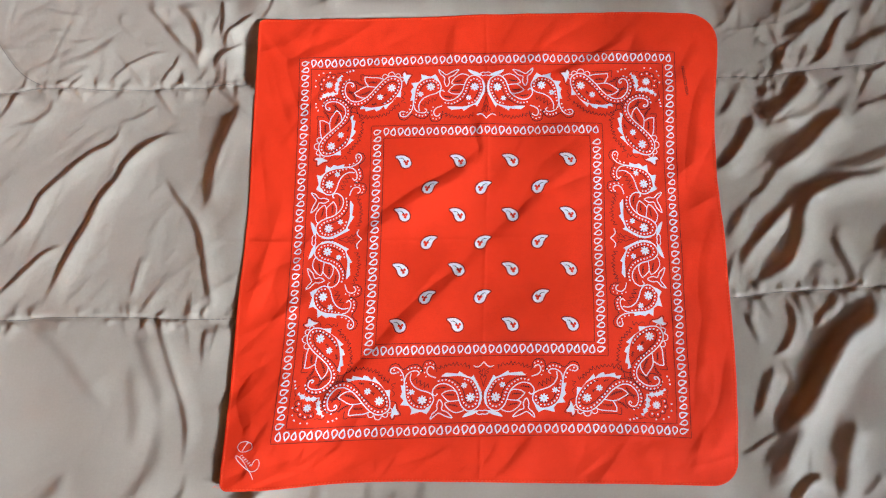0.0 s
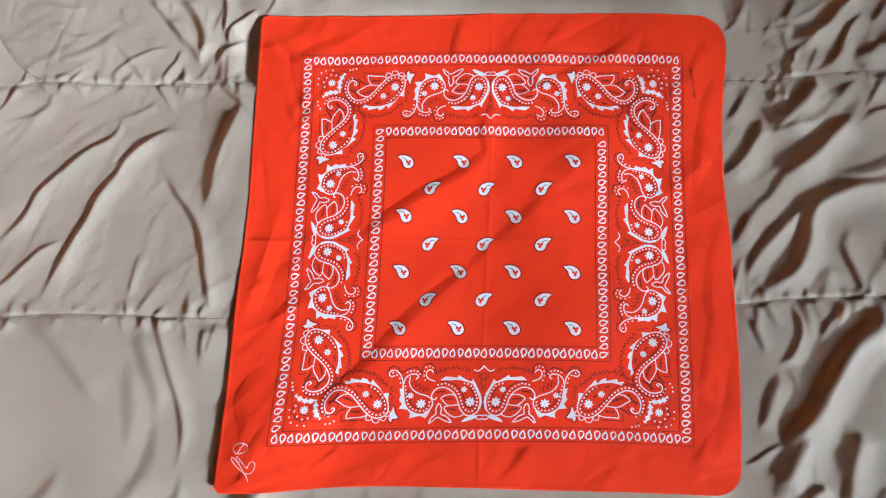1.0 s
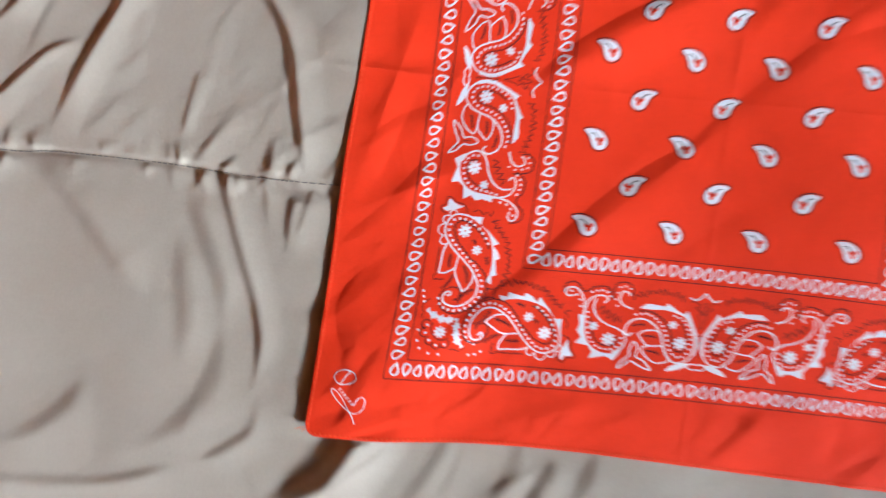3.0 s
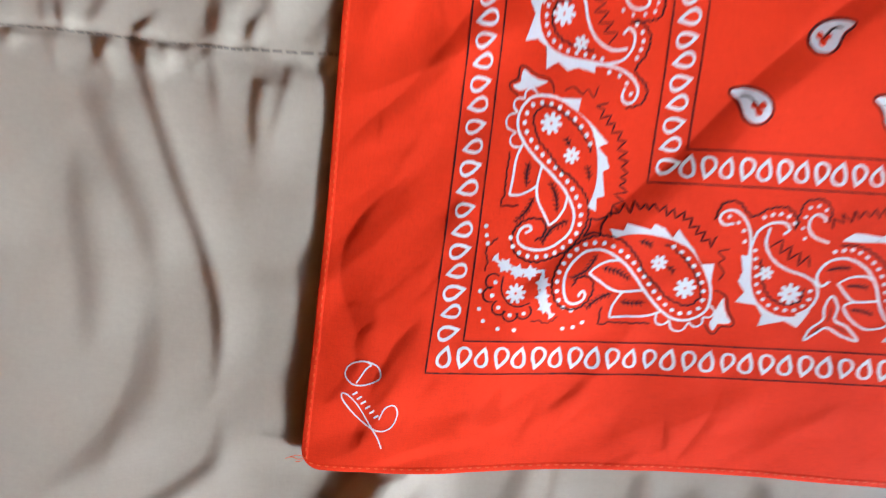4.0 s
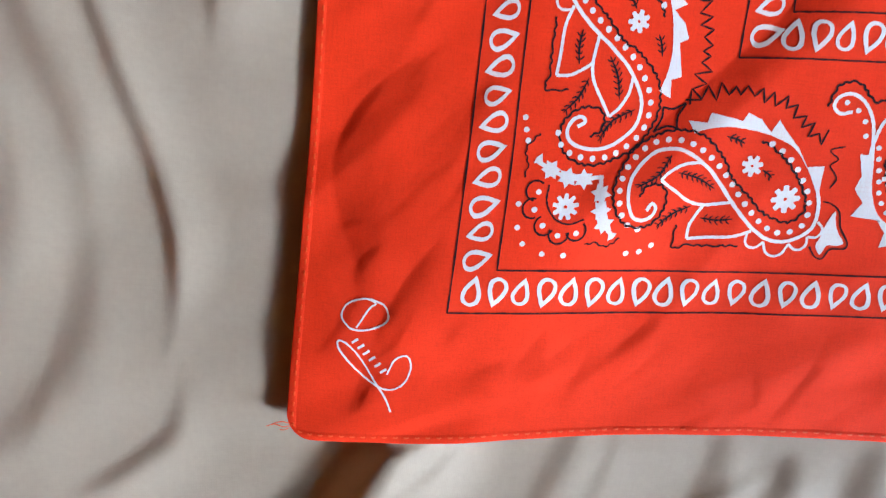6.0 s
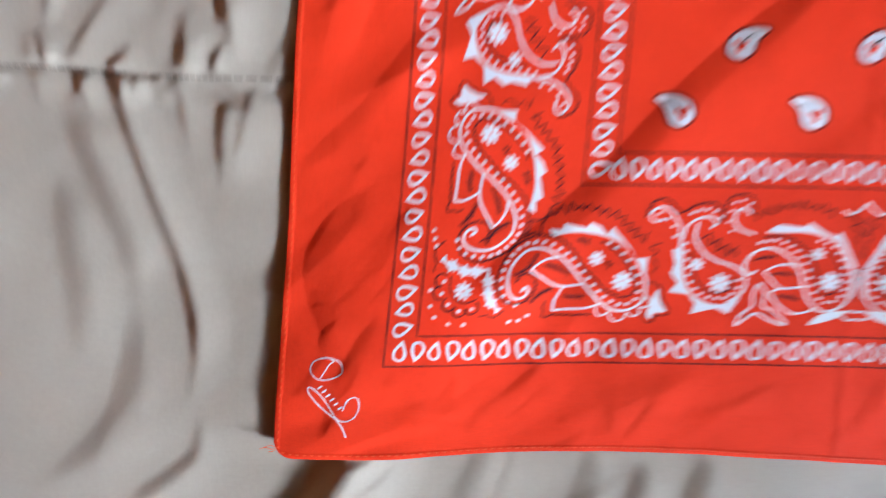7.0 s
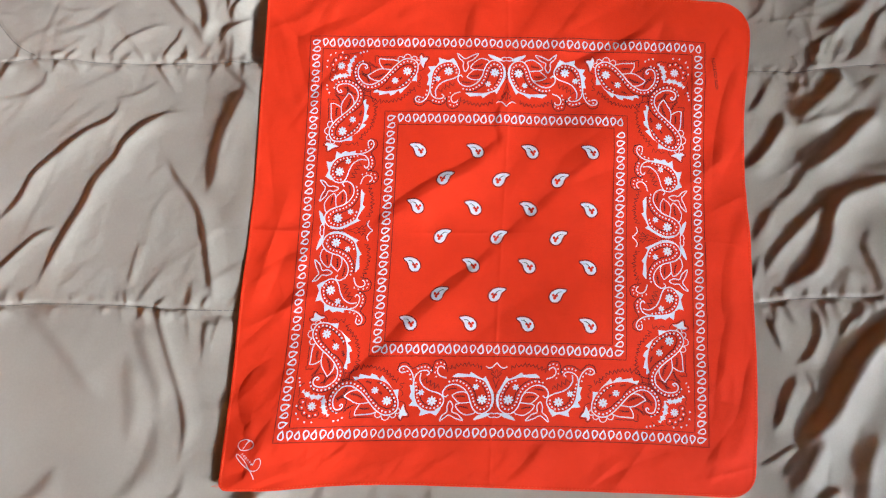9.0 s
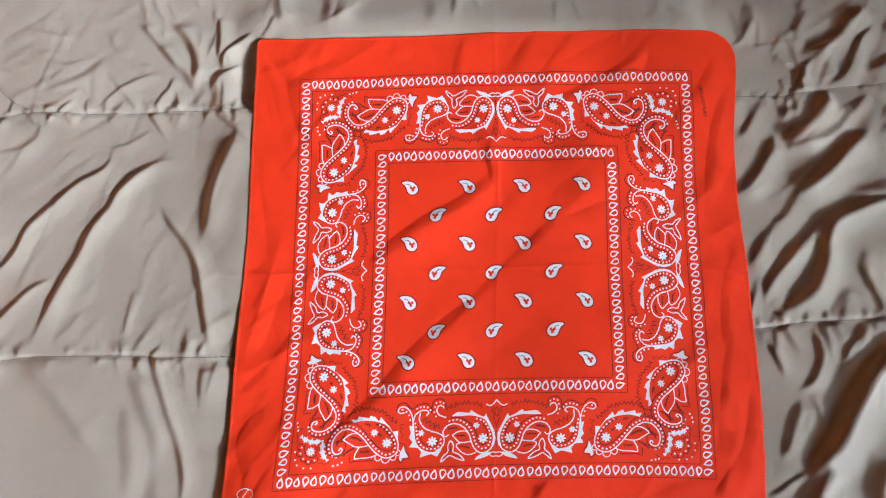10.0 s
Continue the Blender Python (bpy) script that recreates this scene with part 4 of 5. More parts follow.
def scallops(ink, ends, bulge, width=0.9):
    for a, b in zip(ends[:-1], ends[1:]):
        a, b = np.asarray(a, float), np.asarray(b, float)
        t = (b - a)
        n = np.array((t[1], -t[0])) * bulge
        ink.line(spline([a, a + 0.18 * t + 0.75 * n, (a + b) / 2 + n, b - 0.18 * t + 0.75 * n, b], 0.8), width)


def dotted(name, turn, pts, r, parent):
    ink = Ink(turn)
    for p in pts:
        ink.dot(p, r)
    return tagged(ink.done(name, white_ink, parent), kind="stuff")


def large_paisley(turn):
    """The paisley next to a corner: a curled tail, a double leaf, a toothed crest."""
    main = spline([(-156.7, 36.1), (-155.0, 38.6), (-153.4, 37), (-154.6, 34.3), (-158, 32.8), (-161.5, 34.1), (-163.6, 38.7), (-163.8, 44.2), (-162.3, 48.8), (-158.8, 53.5), (-154.7, 56.5), (-148.3, 57.2), (-142.5, 54.9), (-136.3, 50.5), (-130.9, 44.8), (-126.9, 39.9), (-123, 35.4), (-118.2, 30.9), (-112.6, 27.3), (-107, 26.4), (-101.8, 28.1), (-97.9, 32), (-97.2, 38.1), (-98.6, 44.5), (-102.5, 51.7)], 0.8)
    body = Ink(turn).line(main, 1.25).done("paisley", white_ink, bandana, "white outlined paisley with a leafy tail")
    ink = Ink(turn)
    outer = [(-146.1, 66.9), (-140.1, 66.2), (-139, 69.6), (-128.2, 67.2), (-126.8, 70.1), (-122, 68.1), (-118, 63.8), (-116, 68), (-112.1, 63.5), (-107.7, 58.7), (-103.6, 52.6), (-98, 53.2), (-98.0, 43.5)]
    inner = spline([(-143.8, 62.6), (-139.4, 64.2), (-132.2, 65.1), (-124.9, 64.4), (-119.3, 63.3), (-114.5, 61.6), (-109.6, 59.1), (-105.8, 55.2), (-102.9, 51.2), (-99.4, 46.3), (-98.6, 43)], 1.0)
    rim = np.vstack([np.linspace(a, b, 6, endpoint=False) for a, b in zip(outer[:-1], outer[1:])])
    ink.strip(rim, spaced_n(inner, len(rim)))
    ink.done("crest", white_ink, body, "solid white toothed crest")
    for up, low in (([(-152.9, 46.5), (-150, 49.6), (-145.3, 52.2), (-139.9, 53)], [(-152.9, 46.5), (-147.1, 42.9), (-142, 39.8), (-136.3, 38.6), (-127, 39.7)]),
                    ([(-136.3, 38.2), (-138.5, 34.8), (-140.2, 31.1), (-140.4, 26.7)], [(-140.4, 26.7), (-133.6, 27.3), (-124.5, 27.8), (-118.2, 29.9)])):
        Ink(turn).line(spline(up, 0.8), 1.1).line(spline(low, 0.8), 1.1).done("leaf", white_ink, body)
    ink = Ink(turn)
    scallops(ink, [(-119.5, 29), (-113.3, 26.2), (-104.6, 25.7), (-98.9, 28.4), (-96.4, 33.8)], 0.55)
    ink.done("scallop_trim", white_ink, body)
    dots = spaced(offset(main, 3.1), 4.2, 26, 4)
    tail = spaced(spline([(-104, 47.6), (-106.2, 51.2), (-112, 57), (-118.1, 60.8)], 0.5), 4.4, 0.5)
    dotted("dots", turn, [*dots, *tail], 1.1, body)
    ink = Ink(turn)
    wavy(ink, [(-159.7, 40.7), (-157.5, 44.4), (-152.9, 45), (-150.2, 41.9), (-150.7, 36.3), (-154.6, 31.5), (-160, 30.4), (-165, 32.2), (-168.6, 37.6), (-169, 44), (-166.7, 50.5), (-163, 56.9), (-156.3, 61.6), (-149.3, 63.6), (-141.8, 62.5), (-136.7, 59.1), (-131.3, 53.4), (-128.2, 48.1), (-121.3, 41.9), (-117, 37.4), (-110, 33.9), (-105.4, 33.6), (-101.9, 37), (-102, 41.6), (-106.1, 48.8), (-110.6, 54.1), (-116.8, 59.3), (-120.7, 61)])
    wavy(ink, [(-144.9, 31.4), (-145, 23.6), (-139.7, 24.5), (-132.2, 24.3), (-121.7, 24.6)], 0.62, 0.3, 4)
    zigzag(ink, [(-147, 74.2), (-141.2, 76.3), (-132.2, 77), (-123.1, 76), (-116.6, 74.4), (-111.6, 71), (-106.4, 66.3), (-102.2, 62.6), (-97, 63)], 2.4, 4.3, 0.65, 3)
    ink.line(spline([(-92.5, 60), (-97, 58.6), (-93.8, 55.6), (-96.1, 53.4), (-93.2, 49.3), (-94.8, 45.6)], 0.8), 0.5)
    ink.done("dark_outline", black_ink, body, "thin black drawn lines")
    for a, b, bend in (((-150.3, 55.1), (-161.1, 43.8), 2.0), ((-147.1, 49.3), (-133.5, 44.2), 1.0), ((-140.8, 38), (-152.2, 30.7), -1.0), ((-136.5, 34), (-125.5, 33.9), -0.6), ((-132.6, 61.9), (-126, 59.9), 0.3), ((-118.2, 51.1), (-114.7, 48.5), 0.2)):
        ink = Ink(turn)
        sprig(ink, a, b, bend)
        ink.done("sprig", black_ink, body, "fine black fern twig")
    flower(turn, (-122.1, 52.4), 3.7, 7, body)
    flower(turn, (-108.8, 41.4), 4.9, 8, body, 0.1)
    # the small tulip beside it
    tulip = Ink(turn).blob(spline([(-91.4, 37.6), (-93.5, 33.6), (-94.5, 29), (-95.6, 25.4), (-93.6, 22.3), (-91.9, 25.5), (-89, 25.6), (-86.6, 26.6), (-89.2, 30.5), (-90.6, 34)], 0.8, True), (-92, 28)).done("tulip", white_ink, bandana, "small solid white tulip")
    ink = Ink(turn)
    ink.line(spline([(-96, 41), (-93, 40.2), (-90, 37.5), (-88.6, 32), (-85.4, 27), (-86, 24.6), (-90.6, 24.2), (-92.6, 20.8), (-95.2, 21.6), (-97.5, 25)], 0.8), 0.55)
    ink.done("dark_outline", black_ink, tulip, "thin black drawn line")


def spaced_n(p, n):
    s = np.r_[0, np.cumsum(np.linalg.norm(np.diff(p, axis=0), axis=1))]
    at = np.linspace(0, s[-1], n)
    return np.stack([np.interp(at, s, p[:, k]) for k in (0, 1)], -1)


def horned_paisley(turn):
    """The middle paisley of a half border, with two curled horns."""
    body = Ink(turn)
    body.line(spline([(-76.5, 70.4), (-77, 63.2), (-72.6, 56), (-65.5, 51.8), (-58.5, 49.6), (-53.4, 46.4), (-51.5, 41.3), (-53.7, 35.2), (-59.3, 31.3)], 0.8), 1.2)
    body = body.done("paisley", white_ink, bandana, "white paisley with curled horns")
    for pts in ([(-92.5, 71.6), (-96.4, 70.9), (-98.9, 73), (-97.9, 76.2), (-93.5, 77.5), (-88.7, 74.7), (-84.9, 68.5), (-83.1, 59.3)], [(-83.3, 61.4), (-81.4, 68.4), (-76.6, 72.4), (-70.7, 72.9), (-68, 70.2), (-70.4, 67.8)]):
        Ink(turn).line(spline(pts, 0.8), 1.2).done("horn", white_ink, body)
    outer = [(-83.8, 63.4), (-84.2, 57.3), (-87, 57.8), (-85.1, 50.2), (-86.6, 45.6), (-83.1, 41.1), (-86.1, 36.2), (-77.2, 35.2), (-73.9, 30.7), (-74.9, 25.4), (-64, 28.4), (-58, 25.4), (-54.6, 31.2), (-51.6, 39.3)]
    inner = spline([(-83, 63.4), (-81.9, 55.2), (-80.9, 46.1), (-78.4, 38.9), (-74.2, 34.3), (-67.1, 30.9), (-59.3, 30.9), (-54.1, 36), (-52.4, 39.6)], 0.8)
    rim = np.vstack([np.linspace(a, b, 5, endpoint=False) for a, b in zip(outer[:-1], outer[1:])])
    Ink(turn).strip(rim, spaced_n(inner, len(rim))).done("crest", white_ink, body, "solid white toothed crest")
    path = spline([(-81.2, 60), (-79.4, 51), (-78.2, 44), (-75.2, 38.6), (-71.4, 35.2), (-66.5, 33.6), (-60.4, 33.6), (-56.4, 36.4), (-54.6, 40.3), (-55.4, 44.8)], 0.5)
    horn = [(-94.9, 74.6), (-90.6, 72.1), (-87.6, 68.6), (-86.4, 63.8), (-79.9, 75), (-76.4, 76.3), (-72.9, 76.8), (-69.3, 75.9), (-66.4, 73)]
    dotted("dots", turn, [*spaced(path, 3.9), *horn], 1.0, body)
    flower(turn, (-75.0, 50), 3.3, 6, body)
    flower(turn, (-63.4, 41), 5.0, 8, body, 0.05)
    ink = Ink(turn)
    wavy(ink, [(-100.9, 73), (-98.6, 79.9), (-92, 81.2), (-86.2, 75.6), (-82.8, 75.8), (-78, 79), (-70.1, 79.6), (-65, 74.2), (-65.6, 70)])
    zigzag(ink, [(-73.6, 63.4), (-66.9, 59.4), (-60.8, 57), (-54.6, 55.2)], 3.0, 4.8, 0.6, 5)
    wavy(ink, [(-78.2, 56), (-75.4, 44.8), (-71, 38.4), (-64.4, 36), (-58.6, 38), (-58, 44)])
    ink.done("dark_outline", black_ink, body, "thin black drawn lines")
    comma = Ink(turn).line(spline([(-50.2, 65), (-56.5, 67.3), (-59.7, 71), (-59.5, 75.1), (-57.1, 77.5), (-53.6, 76.2), (-53, 74.4)], 0.8), 1.2).done("comma_scroll", white_ink, bandana, "small white comma-shaped scroll")
    dotted("dots", turn, [(-61.9, 76.1), (-60.6, 80.2), (-57, 81.2), (-53.4, 79.6), (-62.4, 71), (-60.8, 66.4)], 0.85, comma)
    ink = Ink(turn)
    wavy(ink, [(-65.4, 72), (-64.6, 78), (-62.4, 83), (-55.4, 84), (-50.9, 79), (-51.8, 74)])
    ink.done("dark_outline", black_ink, comma, "thin black drawn line")


def inner_paisley(turn):
    """The paisley next to a border's middle, with a trefoil at its tail."""
    main = spline([(-47.5, 47.4), (-50.2, 45.3), (-52.6, 47.2), (-52.7, 51.5), (-49, 56.5), (-43.2, 58.4), (-37.3, 57.3), (-31.2, 53.1), (-27, 46.9), (-24.7, 39.7), (-21.4, 32.5), (-15.4, 27.9), (-8.7, 29.2), (-4, 34.3), (-2.9, 42.4), (-3.8, 49)], 0.8)
    body = Ink(turn).line(main, 1.25).done("paisley", white_ink, bandana, "white outlined paisley with two tail leaves")
    outer = [(-44.1, 67), (-39.5, 70.2), (-26, 68.9), (-25.7, 71.6), (-18.1, 66.8), (-12.1, 64), (-10.8, 67.5), (-7, 59.9), (-3.8, 53.7), (-1.4, 49)]
    inner = spline([(-44.1, 66), (-35.7, 66), (-25.9, 66.3), (-18, 64.5), (-12, 62), (-7.8, 55.8), (-4.6, 48.6)], 0.8)
    rim = np.vstack([np.linspace(a, b, 5, endpoint=False) for a, b in zip(outer[:-1], outer[1:])])
    Ink(turn).strip(rim, spaced_n(inner, len(rim))).done("crest", white_ink, body, "solid white toothed crest")
    Ink(turn).line(spline([(-2.6, 49), (-2.2, 42), (-3.6, 35)], 1.0), 2.4).done("spine_bar", white_ink, body)
    for up, low in (([(-43.6, 46.8), (-38.9, 49.8), (-32.1, 50.7), (-27.8, 48.9)], [(-43.6, 46.8), (-39.4, 42), (-34.8, 38.9), (-25, 39.7)]), ([(-34.8, 38.9), (-39.4, 36.6), (-35.9, 30.8), (-28.9, 26.5), (-22.1, 27.4), (-19.3, 29.4)], None)):
        ink = Ink(turn).line(spline(up, 0.8), 1.05)
        if low:
            ink.line(spline(low, 0.8), 1.05)
        ink.done("leaf", white_ink, body)
    path = spline([(-47, 61.2), (-41, 62.4), (-36.4, 61.6), (-28.2, 55.9), (-23.6, 48), (-21.2, 40), (-18.4, 35.2), (-14, 32.2), (-9, 33.6), (-6.4, 38.4), (-5.8, 44.5), (-7.4, 51), (-10.4, 57), (-14, 60.8), (-20, 62.8)], 0.5)
    dotted("dots", turn, spaced(path, 3.8), 1.02, body)
    flower(turn, (-20.0, 56), 3.2, 6, body)
    flower(turn, (-13.1, 42.6), 5.0, 8, body, 0.1)
    ink = Ink(turn)
    zigzag(ink, [(-49.9, 72.8), (-44, 77), (-36, 79), (-28, 79.4), (-20, 78), (-12.5, 75.6)], 2.3, 4.2, 0.6, 7)
    wavy(ink, [(-45, 64.2), (-36, 64), (-26, 58), (-20.4, 49), (-18.4, 41), (-15.2, 36.6), (-11, 36.8), (-8.8, 42), (-9.6, 50), (-14, 58)])
    ink.done("dark_outline", black_ink, body, "thin black drawn lines")
    for a, b in (((-49, 52.5), (-39, 54.2)), ((-40, 45.8), (-30.4, 45.4)), ((-36.4, 35.2), (-26, 33))):
        ink = Ink(turn)
        sprig(ink, a, b, 0.6, 1.5)
        ink.done("sprig", black_ink, body, "fine black fern twig")
    # the trefoil between the two paisleys
    tre = Ink(turn).ring(spline([(-45.2, 41), (-42, 36), (-42.4, 30), (-36.6, 27), (-31.3, 20.8), (-38.4, 22.7), (-45.3, 26.2), (-49.1, 23.8), (-53.9, 20), (-52.3, 25.2), (-47.6, 30), (-47.7, 35.7)], 0.8, True), 1.1)
    tre = tre.done("trefoil", white_ink, bandana, "white outlined three-leaf trefoil")
    ink = Ink(turn)
    for a, b in (((-45.4, 29), (-45, 36)), ((-43, 27.5), (-36, 24.2)), ((-48, 27), (-51, 23))):
        ink.line(spline([a, ((a[0] + b[0]) / 2 + 0.4, (a[1] + b[1]) / 2), b], 0.8), 0.5, 0.3)
    ink.done("vein", black_ink, tre, "thin black veins")


def middle_ornament(turn):
    """The knot and crown at a border's middle; symmetrical by itself."""
    both = lambda pts: [(pts), [(-x, y) for x, y in pts]]
    knot = Ink(turn)
    for pts in both([(0, 27.6), (-3.6, 28.2), (-6.4, 26), (-3.4, 23.8), (0, 24.4)]):
        knot.line(spline(pts, 0.7), 1.0)
    knot = knot.done("knot", white_ink, bandana, "white knot with two wings")
    for pts in ([(-20.8, 21), (-17.2, 25.3), (-10.5, 27.8), (-5.2, 28), (-8.4, 24.6), (-14.2, 22.4)],):
        for sgn in (1, -1):
            Ink(turn).blob(spline([(sgn * x, y) for x, y in pts], 0.9, True), (sgn * -11, 25.4)).done("wing", white_ink, knot)
    crown = Ink(turn)
    for pts in both([(-10.8, 77.4), (-6.8, 75.8), (-3.3, 77.8), (0, 81.6)]):
        crown.line(spline(pts, 0.7), 1.15, 0.8)
    crown = crown.done("crown", white_ink, bandana, "small white crown-shaped scroll")
    ink = Ink(turn)
    for pts in both([(0, 54), (-1.4, 60), (-3.2, 64.5), (-2, 67), (-5.4, 70.2), (-3, 71.4), (-6.6, 74.6), (-9.8, 74)]):
        ink.line(spline(pts, 0.7), 0.5)
    ink.ring(spline([(0, 74.5), (-1.6, 70), (0, 64.8), (1.6, 70)], 0.7, True), 0.5)
    for pts in both([(0, 50), (-1.4, 46.5), (0, 43.5)]):
        ink.line(spline(pts, 0.7), 0.5)
    ink.line([(0, 43.5), (0, 38), (0, 33)], 0.5)
    ink.done("dark_outline", black_ink, crown, "thin black drawn lines")


def corner_ornament(turn):
    ink = Ink(turn)
    stars = [(-191.3, 48.9), (-185.3, 46.4), (-179.6, 46.1), (-173.4, 41.5), (-172.8, 35.9), (-171.0, 31.4)]
    ink.line(spline([(-196.4, 51.6), (-191.3, 48.9), (-185.3, 46.4), (-179.6, 46.2), (-173.6, 47)], 0.8), 1.4)
    ink.line(spline([(-173.6, 47.6), (-173.5, 41.5), (-172.8, 35.9), (-171, 31.4), (-167.3, 27.3)], 0.8), 1.4)
    for i, c in enumerate(stars):
        a = np.linspace(0, 2 * np.pi, 12, endpoint=False) + 0.3 * i
        r = np.where(np.arange(12) % 2, 2.1, 3.6)
        ink.blob(np.array(c) + np.stack([np.cos(a), np.sin(a)], -1) * r[:, None], c)
    for c, d in (((-195.6, 52), (-0.7, 0.6)), ((-167.6, 27.4), (0.6, -0.6))):
        d = np.array(d)
        n = np.array((-d[1], d[0]))
        ink.blob(np.array([np.array(c) - 1.6 * d, np.array(c) + 0.8 * d + 2.4 * n, np.array(c) + 1.5 * d, np.array(c) + 0.8 * d - 2.4 * n]), c)
    star = ink.done("star_garland", white_ink, bandana, "white right-angled garland of stars")
    flower(turn, (-184.9, 36.8), 4.5, 9, star)
    dotted("dots", turn, [(-194.6, 41.5), (-195.2, 35.6), (-191.7, 30.3), (-186.2, 27.1), (-180, 28)], 1.05, star)
    dotted("dots", turn, [(-200.9, 37.4), (-200.2, 29.5), (-197.7, 24.1), (-190.6, 20.8), (-183.2, 20.4), (-161.1, 21.2), (-156.5, 21.9), (-152.6, 24.2), (-202, 65.7), (-201.2, 61.7), (-200.2, 58.2)], 1.05, star)
    ink = Ink(turn)
    core = np.array((-184.9, 36.8))
    for c in ((-195.6, 41.9), (-196, 36), (-191.2, 30.4), (-186, 27.6), (-180.1, 28.8)):
        out = math.atan2(c[1] - core[1], c[0] - core[0])
        a = np.linspace(out - 1.9, out + 1.9, 22)
        ink.line(np.array(c) + 3.3 * np.stack([np.cos(a), np.sin(a)], -1), 0.65)
    # the four-pointed star on the corner's diagonal
    mid = np.array((-152.4, 67.6))
    tips = [mid + d for d in ((-5, -5), (-2.6, 3.4), (5, 5), (2.6, -3.4))]
    for p, q in zip(tips, tips[1:] + tips[:1]):
        ink.line(spline([p, (p + q) / 2 + ((mid - (p + q) / 2) * 0.3), q], 0.5), 0.7)
    ink.line(spline([(-191.4, 44), (-191.4, 38), (-188, 32.8), (-183, 31), (-178, 32.8)], 0.7), 0.6)
    wavy(ink, [(-176.4, 24.2), (-172.6, 24.8), (-168.8, 23.6), (-164.4, 26.6)], 0.5, 0.3, 3)
    wavy(ink, [(-196.2, 60.7), (-200.5, 55.6), (-199.4, 50.4), (-200.2, 46)], 0.5, 0.3, 3)
    ink.done("dark_outline", black_ink, star, "thin black drawn lines")


for k in range(4):
    for mirror in (False, True):
        turn = side(k, mirror)
        large_paisley(turn)
        horned_paisley(turn)
        inner_paisley(turn)
    middle_ornament(side(k, False))
    corner_ornament(side(k, False))


# the two framed bands of teardrops
def drop(u, v, ang, parent, long=3.9, wide=2.6, seed=0):
    """An outlined teardrop with its tip along ang."""
    r = np.random.RandomState(seed)
    t = np.linspace(0, 2 * np.pi, 25)[:-1]
    x = long * np.cos(t)
    y = wide * np.sin(t) * np.sin(t / 2) ** 1.15 * 1.22
    x, y = x + 0.3, y + r.uniform(-0.1, 0.1)
    y = y + 0.10 * x
    s = r.uniform(0.93, 1.06)
    c, n = np.cos(ang), np.sin(ang)
    rim = np.stack([u + s * (c * x - n * y), v + s * (n * x + c * y)], -1)
    inner = np.stack([u + s * (c * (x * 0.66 - 0.55) - n * y * 0.56), v + s * (n * (x * 0.66 - 0.55) + c * y * 0.56)], -1)
    m = len(t)
    ink = Ink().add(np.vstack([rim, inner]), [(i, (i + 1) % m, m + (i + 1) % m, m + i) for i in range(m)])
    return ink.done("teardrop", white_ink, parent)


def band(outer, inner, label, sides):
    """Two frame lines with teardrops between them; sides: for low, top, left and right the first drop's place, the step and the number."""
    lines = []
    for r in (outer, inner):
        rim = np.vstack([np.linspace(a, b, 160, endpoint=False) for a, b in (((-r, -r), (r, -r)), ((r, -r), (r, r)), ((r, r), (-r, r)), ((-r, r), (-r, -r)))])
        lines.append(Ink().ring(rim, 0.55).done("frame_line", black_ink, bandana, label))
    mid = (outer + inner) / 2
    seed = 0
    for k, (first, step, count) in enumerate(sides):
        for i in range(count):
            at = first + i * step
            u, v, up = ((at, -mid, np.pi / 2 - 0.27), (at, mid, np.pi / 2 - 0.27), (-mid, at, 0.22), (mid, at, 0.22))[k]
            drop(u, v, up + np.pi * (i % 2), lines[0], 5.2, 3.9, seed)
            seed += 1


band(220, 205, "thin black frame line of the border", ((-212.5, 8.47, 50), (212.5, -8.47, 50), (212.5, -9.0, 47), (-212.5, 9.0, 47)))
band(132, 117, "thin black frame line round the middle", ((-116.1, 8.24, 29), (124.5, -8.24, 30), (124.5, -8.89, 29), (-124.5, 8.65, 28)))


# the scattered small paisleys of the middle
def small_paisley(u, v, flip):
    rim = np.array([(-10.2, 5.2), (-6, 6.6), (-1, 6.4), (4, 4.2), (7.4, 0.2), (8, -4.4), (5.2, -8), (0.6, -8.6), (-3, -6), (-4.6, -2), (-6.4, 1.6)]) * 0.98
    rim[:, 0] *= -1 if flip else 1
    if flip:
        rim[:, 1] *= 0.98
    c = np.array((1.6, -1.4)) * ((-1, 1) if flip else (1, 1))
    at = np.array((u, v))
    edge = spline(rim * 0.97, 1.0, True)
    out = max((offset(edge, d) for d in (0.85, -0.85)), key=lambda p: np.abs(p - c).sum())
    back = Ink(lift=INK).ring(at + out, 0.7).done("small_paisley", black_ink, bandana, "small white paisley with a dark outline")
    Ink(lift=INK + 0.06).blob(at + spline(rim * 0.97, 1.0, True), at + c).done("body", white_ink, back, "white teardrop body")
    f = -1 if flip else 1
    petals = Ink(lift=INK + 0.12)
    for px, py, r in ((2.6, -3.6, 1.55), (0.4, -0.8, 1.35), (3.9, -0.6, 1.45), (1.8, -2.0, 1.2)):
        a = np.linspace(0, 2 * np.pi, 14, endpoint=False)
        petals.blob(at + np.stack([f * (px + r * np.cos(a)), py + 1.1 * r * np.sin(a)], -1))
    petals.done("bloom", red_cotton, back, "red blossom")
    Ink(lift=INK + 0.17).line(at + spline([(-5.6 * f, 3.0), (-2.4 * f, 3.0), (0.4 * f, 0.6), (2.6 * f, -2.4)], 0.8), 0.75, 0.4).done("stem", black_ink, back, "black stem")


for row in range(7):
    v = 90 - 31 * row
    for u in ((-93, -31, 28, 92) if row % 2 == 0 else (-64, -4, 59)):
        small_paisley(u, v - 0.5, row % 2 == 1)


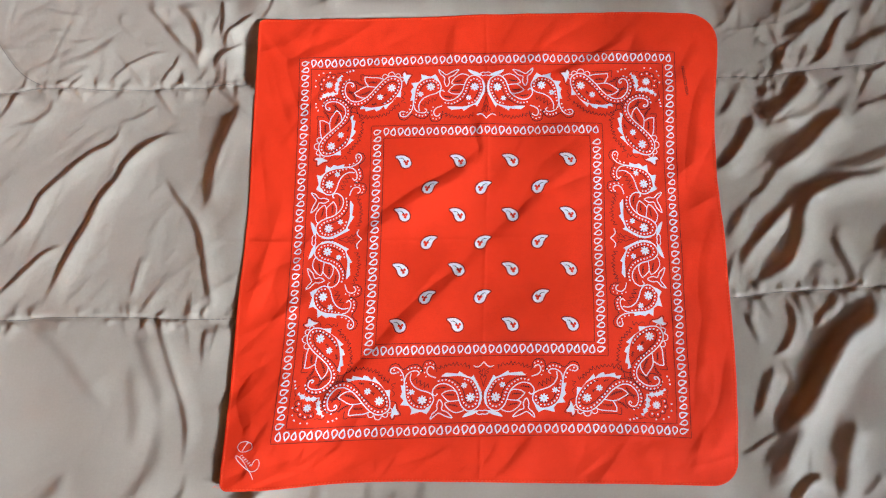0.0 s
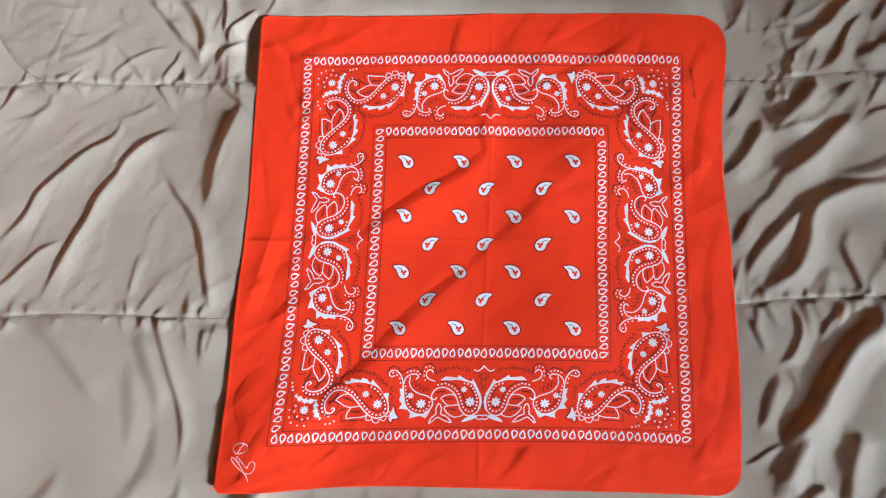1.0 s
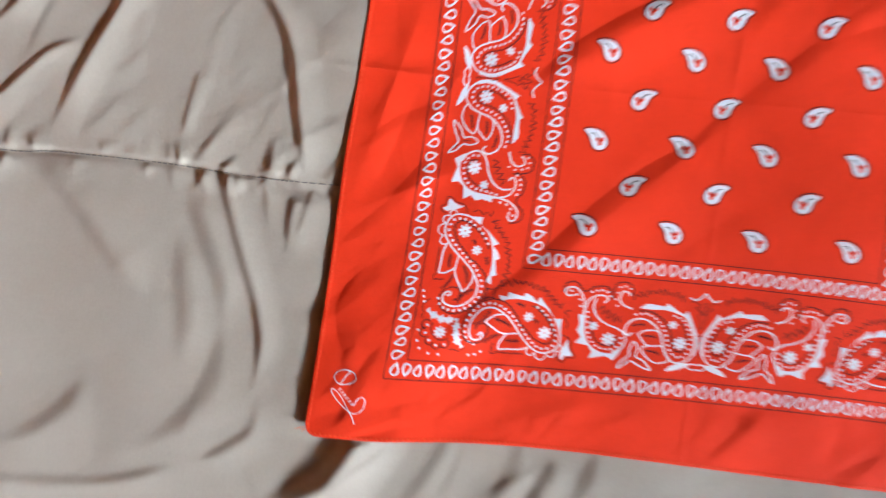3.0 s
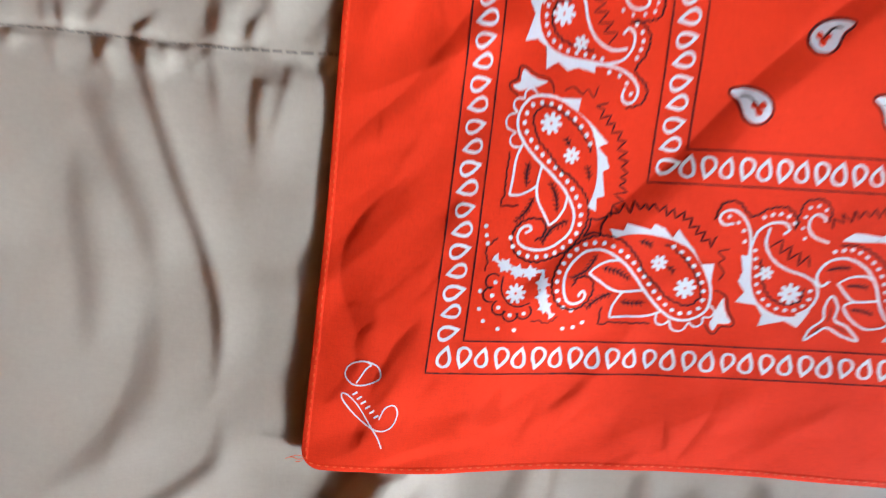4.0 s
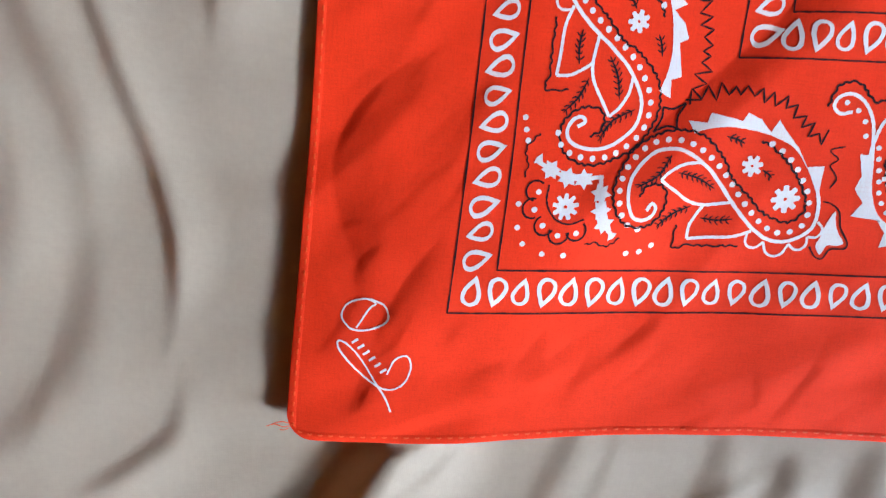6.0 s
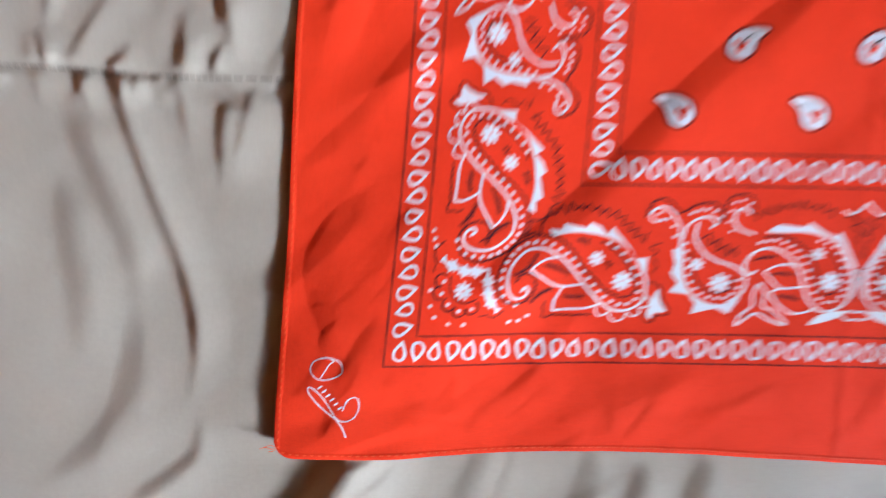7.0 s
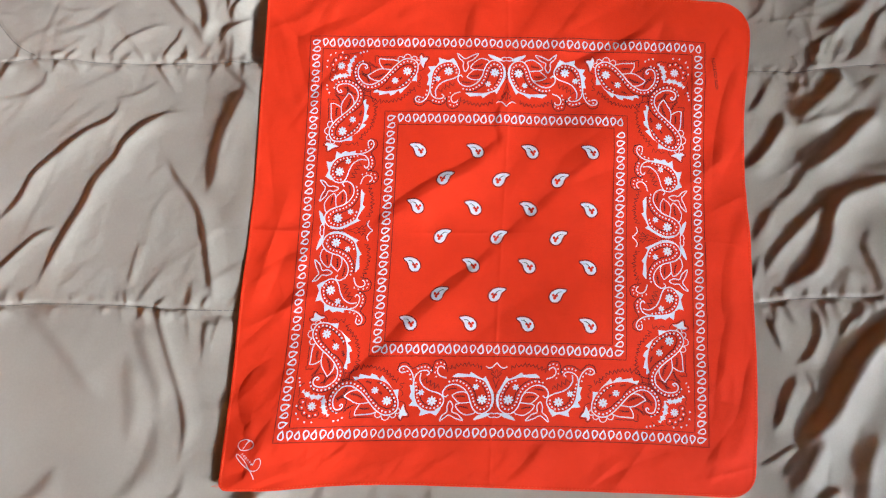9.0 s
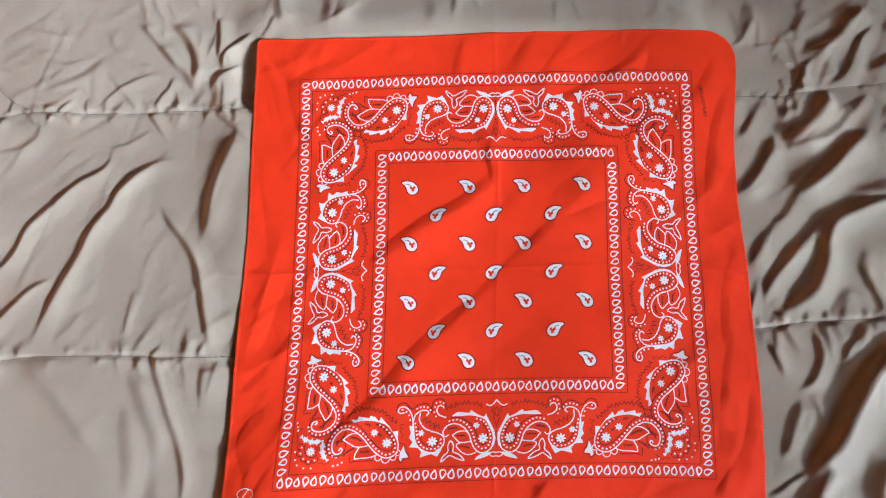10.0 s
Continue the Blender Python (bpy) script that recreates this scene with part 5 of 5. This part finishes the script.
# the printed mark in the corner: plain shapes
def corner_mark():
    turn = lambda q: q + np.array((1.8, -1.0))
    ink = Ink(turn)
    ink.line(spline([(-252.6, -225), (-249, -218.5), (-247, -216.5), (-251, -215), (-257, -217), (-258.4, -221.5), (-254, -225.6), (-247.5, -225.5), (-242, -222.3), (-243.6, -217.4), (-249, -215)], 0.7), 0.7)
    mark = ink.done("printed_mark", white_ink, bandana, "thin white printed flourish with plain bars")
    a, b = np.array((-253.6, -228.6)), np.array((-239.8, -241.2))
    t = (b - a) / np.linalg.norm(b - a)
    n = np.array((-t[1], t[0]))
    for i in range(6):
        c = a + (b - a) * (i + 0.5) / 6
        Ink(turn).line(np.array([c - n * 1.25 - t * 0.3, c, c + n * 1.25 + t * 0.3]), 0.9).done("bar", white_ink, mark)
    Ink(turn).line(spline([(-239.5, -241.5), (-237.4, -236), (-233.4, -234.6), (-231.4, -239), (-233.2, -245), (-238, -247.2), (-244, -245), (-250.7, -240.2), (-257.6, -233), (-258.4, -229.8), (-255, -231), (-250, -235.6), (-243.4, -244.4), (-239, -250), (-236.2, -255.4)], 0.7), 0.65).done("swash", white_ink, mark)


corner_mark()


def fibre_text():
    """The fibre content printed along the side."""
    data = bpy.data.curves.new("fibre_print", "FONT")
    data.body, data.size, data.align_x, data.align_y = "100% COTTON", 5.2, "CENTER", "CENTER"
    ob = new("fibre_print", data)
    bpy.context.view_layer.update()
    me = ob.to_mesh()
    flat = np.array([v.co[:2] for v in me.vertices])
    faces = [tuple(p.vertices) for p in me.polygons]
    ob.to_mesh_clear()
    bpy.data.objects.remove(ob)
    ang = radians(90 + 9)
    c, s = np.cos(ang), np.sin(ang)
    q = np.stack([232.2 + c * flat[:, 0] - s * flat[:, 1], 185.5 + s * flat[:, 0] + c * flat[:, 1]], -1)
    mesh_object("fibre_print", laid(q, INK), faces, black_ink, bandana, "black printed words 100% COTTON")


fibre_text()


def loose_thread():
    """A tuft of thread that frays from the hem's corner."""
    bm_v, faces = [], []
    for path in ([(0, 0, 0), (-3, -1.0, 0.6), (-6, -0.4, 0.2), (-9, -1.6, -0.6)], [(0, 0, 0), (-2.4, -1.8, 0.8), (-4.4, -2.2, 0.2)], [(-1, 0, 0), (-4, 0.8, 0.8), (-7.4, -0.6, 0.4)]):
        p = spline(path, 0.6)
        start = np.r_[lie(np.array((-269.0, -262.5))), height(np.array((-269.0, -262.5)))]
        base = len(bm_v)
        for c in p:
            for a in range(4):
                bm_v.append(tuple((start + c + 0.16 * np.array((0.3 * np.cos(a * 1.57), np.cos(a * 1.57), np.sin(a * 1.57)))) / 1000))
        for i in range(len(p) - 1):
            faces += [(base + 4 * i + a, base + 4 * i + (a + 1) % 4, base + 4 * i + 4 + (a + 1) % 4, base + 4 * i + 4 + a) for a in range(4)]
    mesh_object("loose_thread", bm_v, faces, red_thread, bandana, "frayed orange-red thread end")


loose_thread()
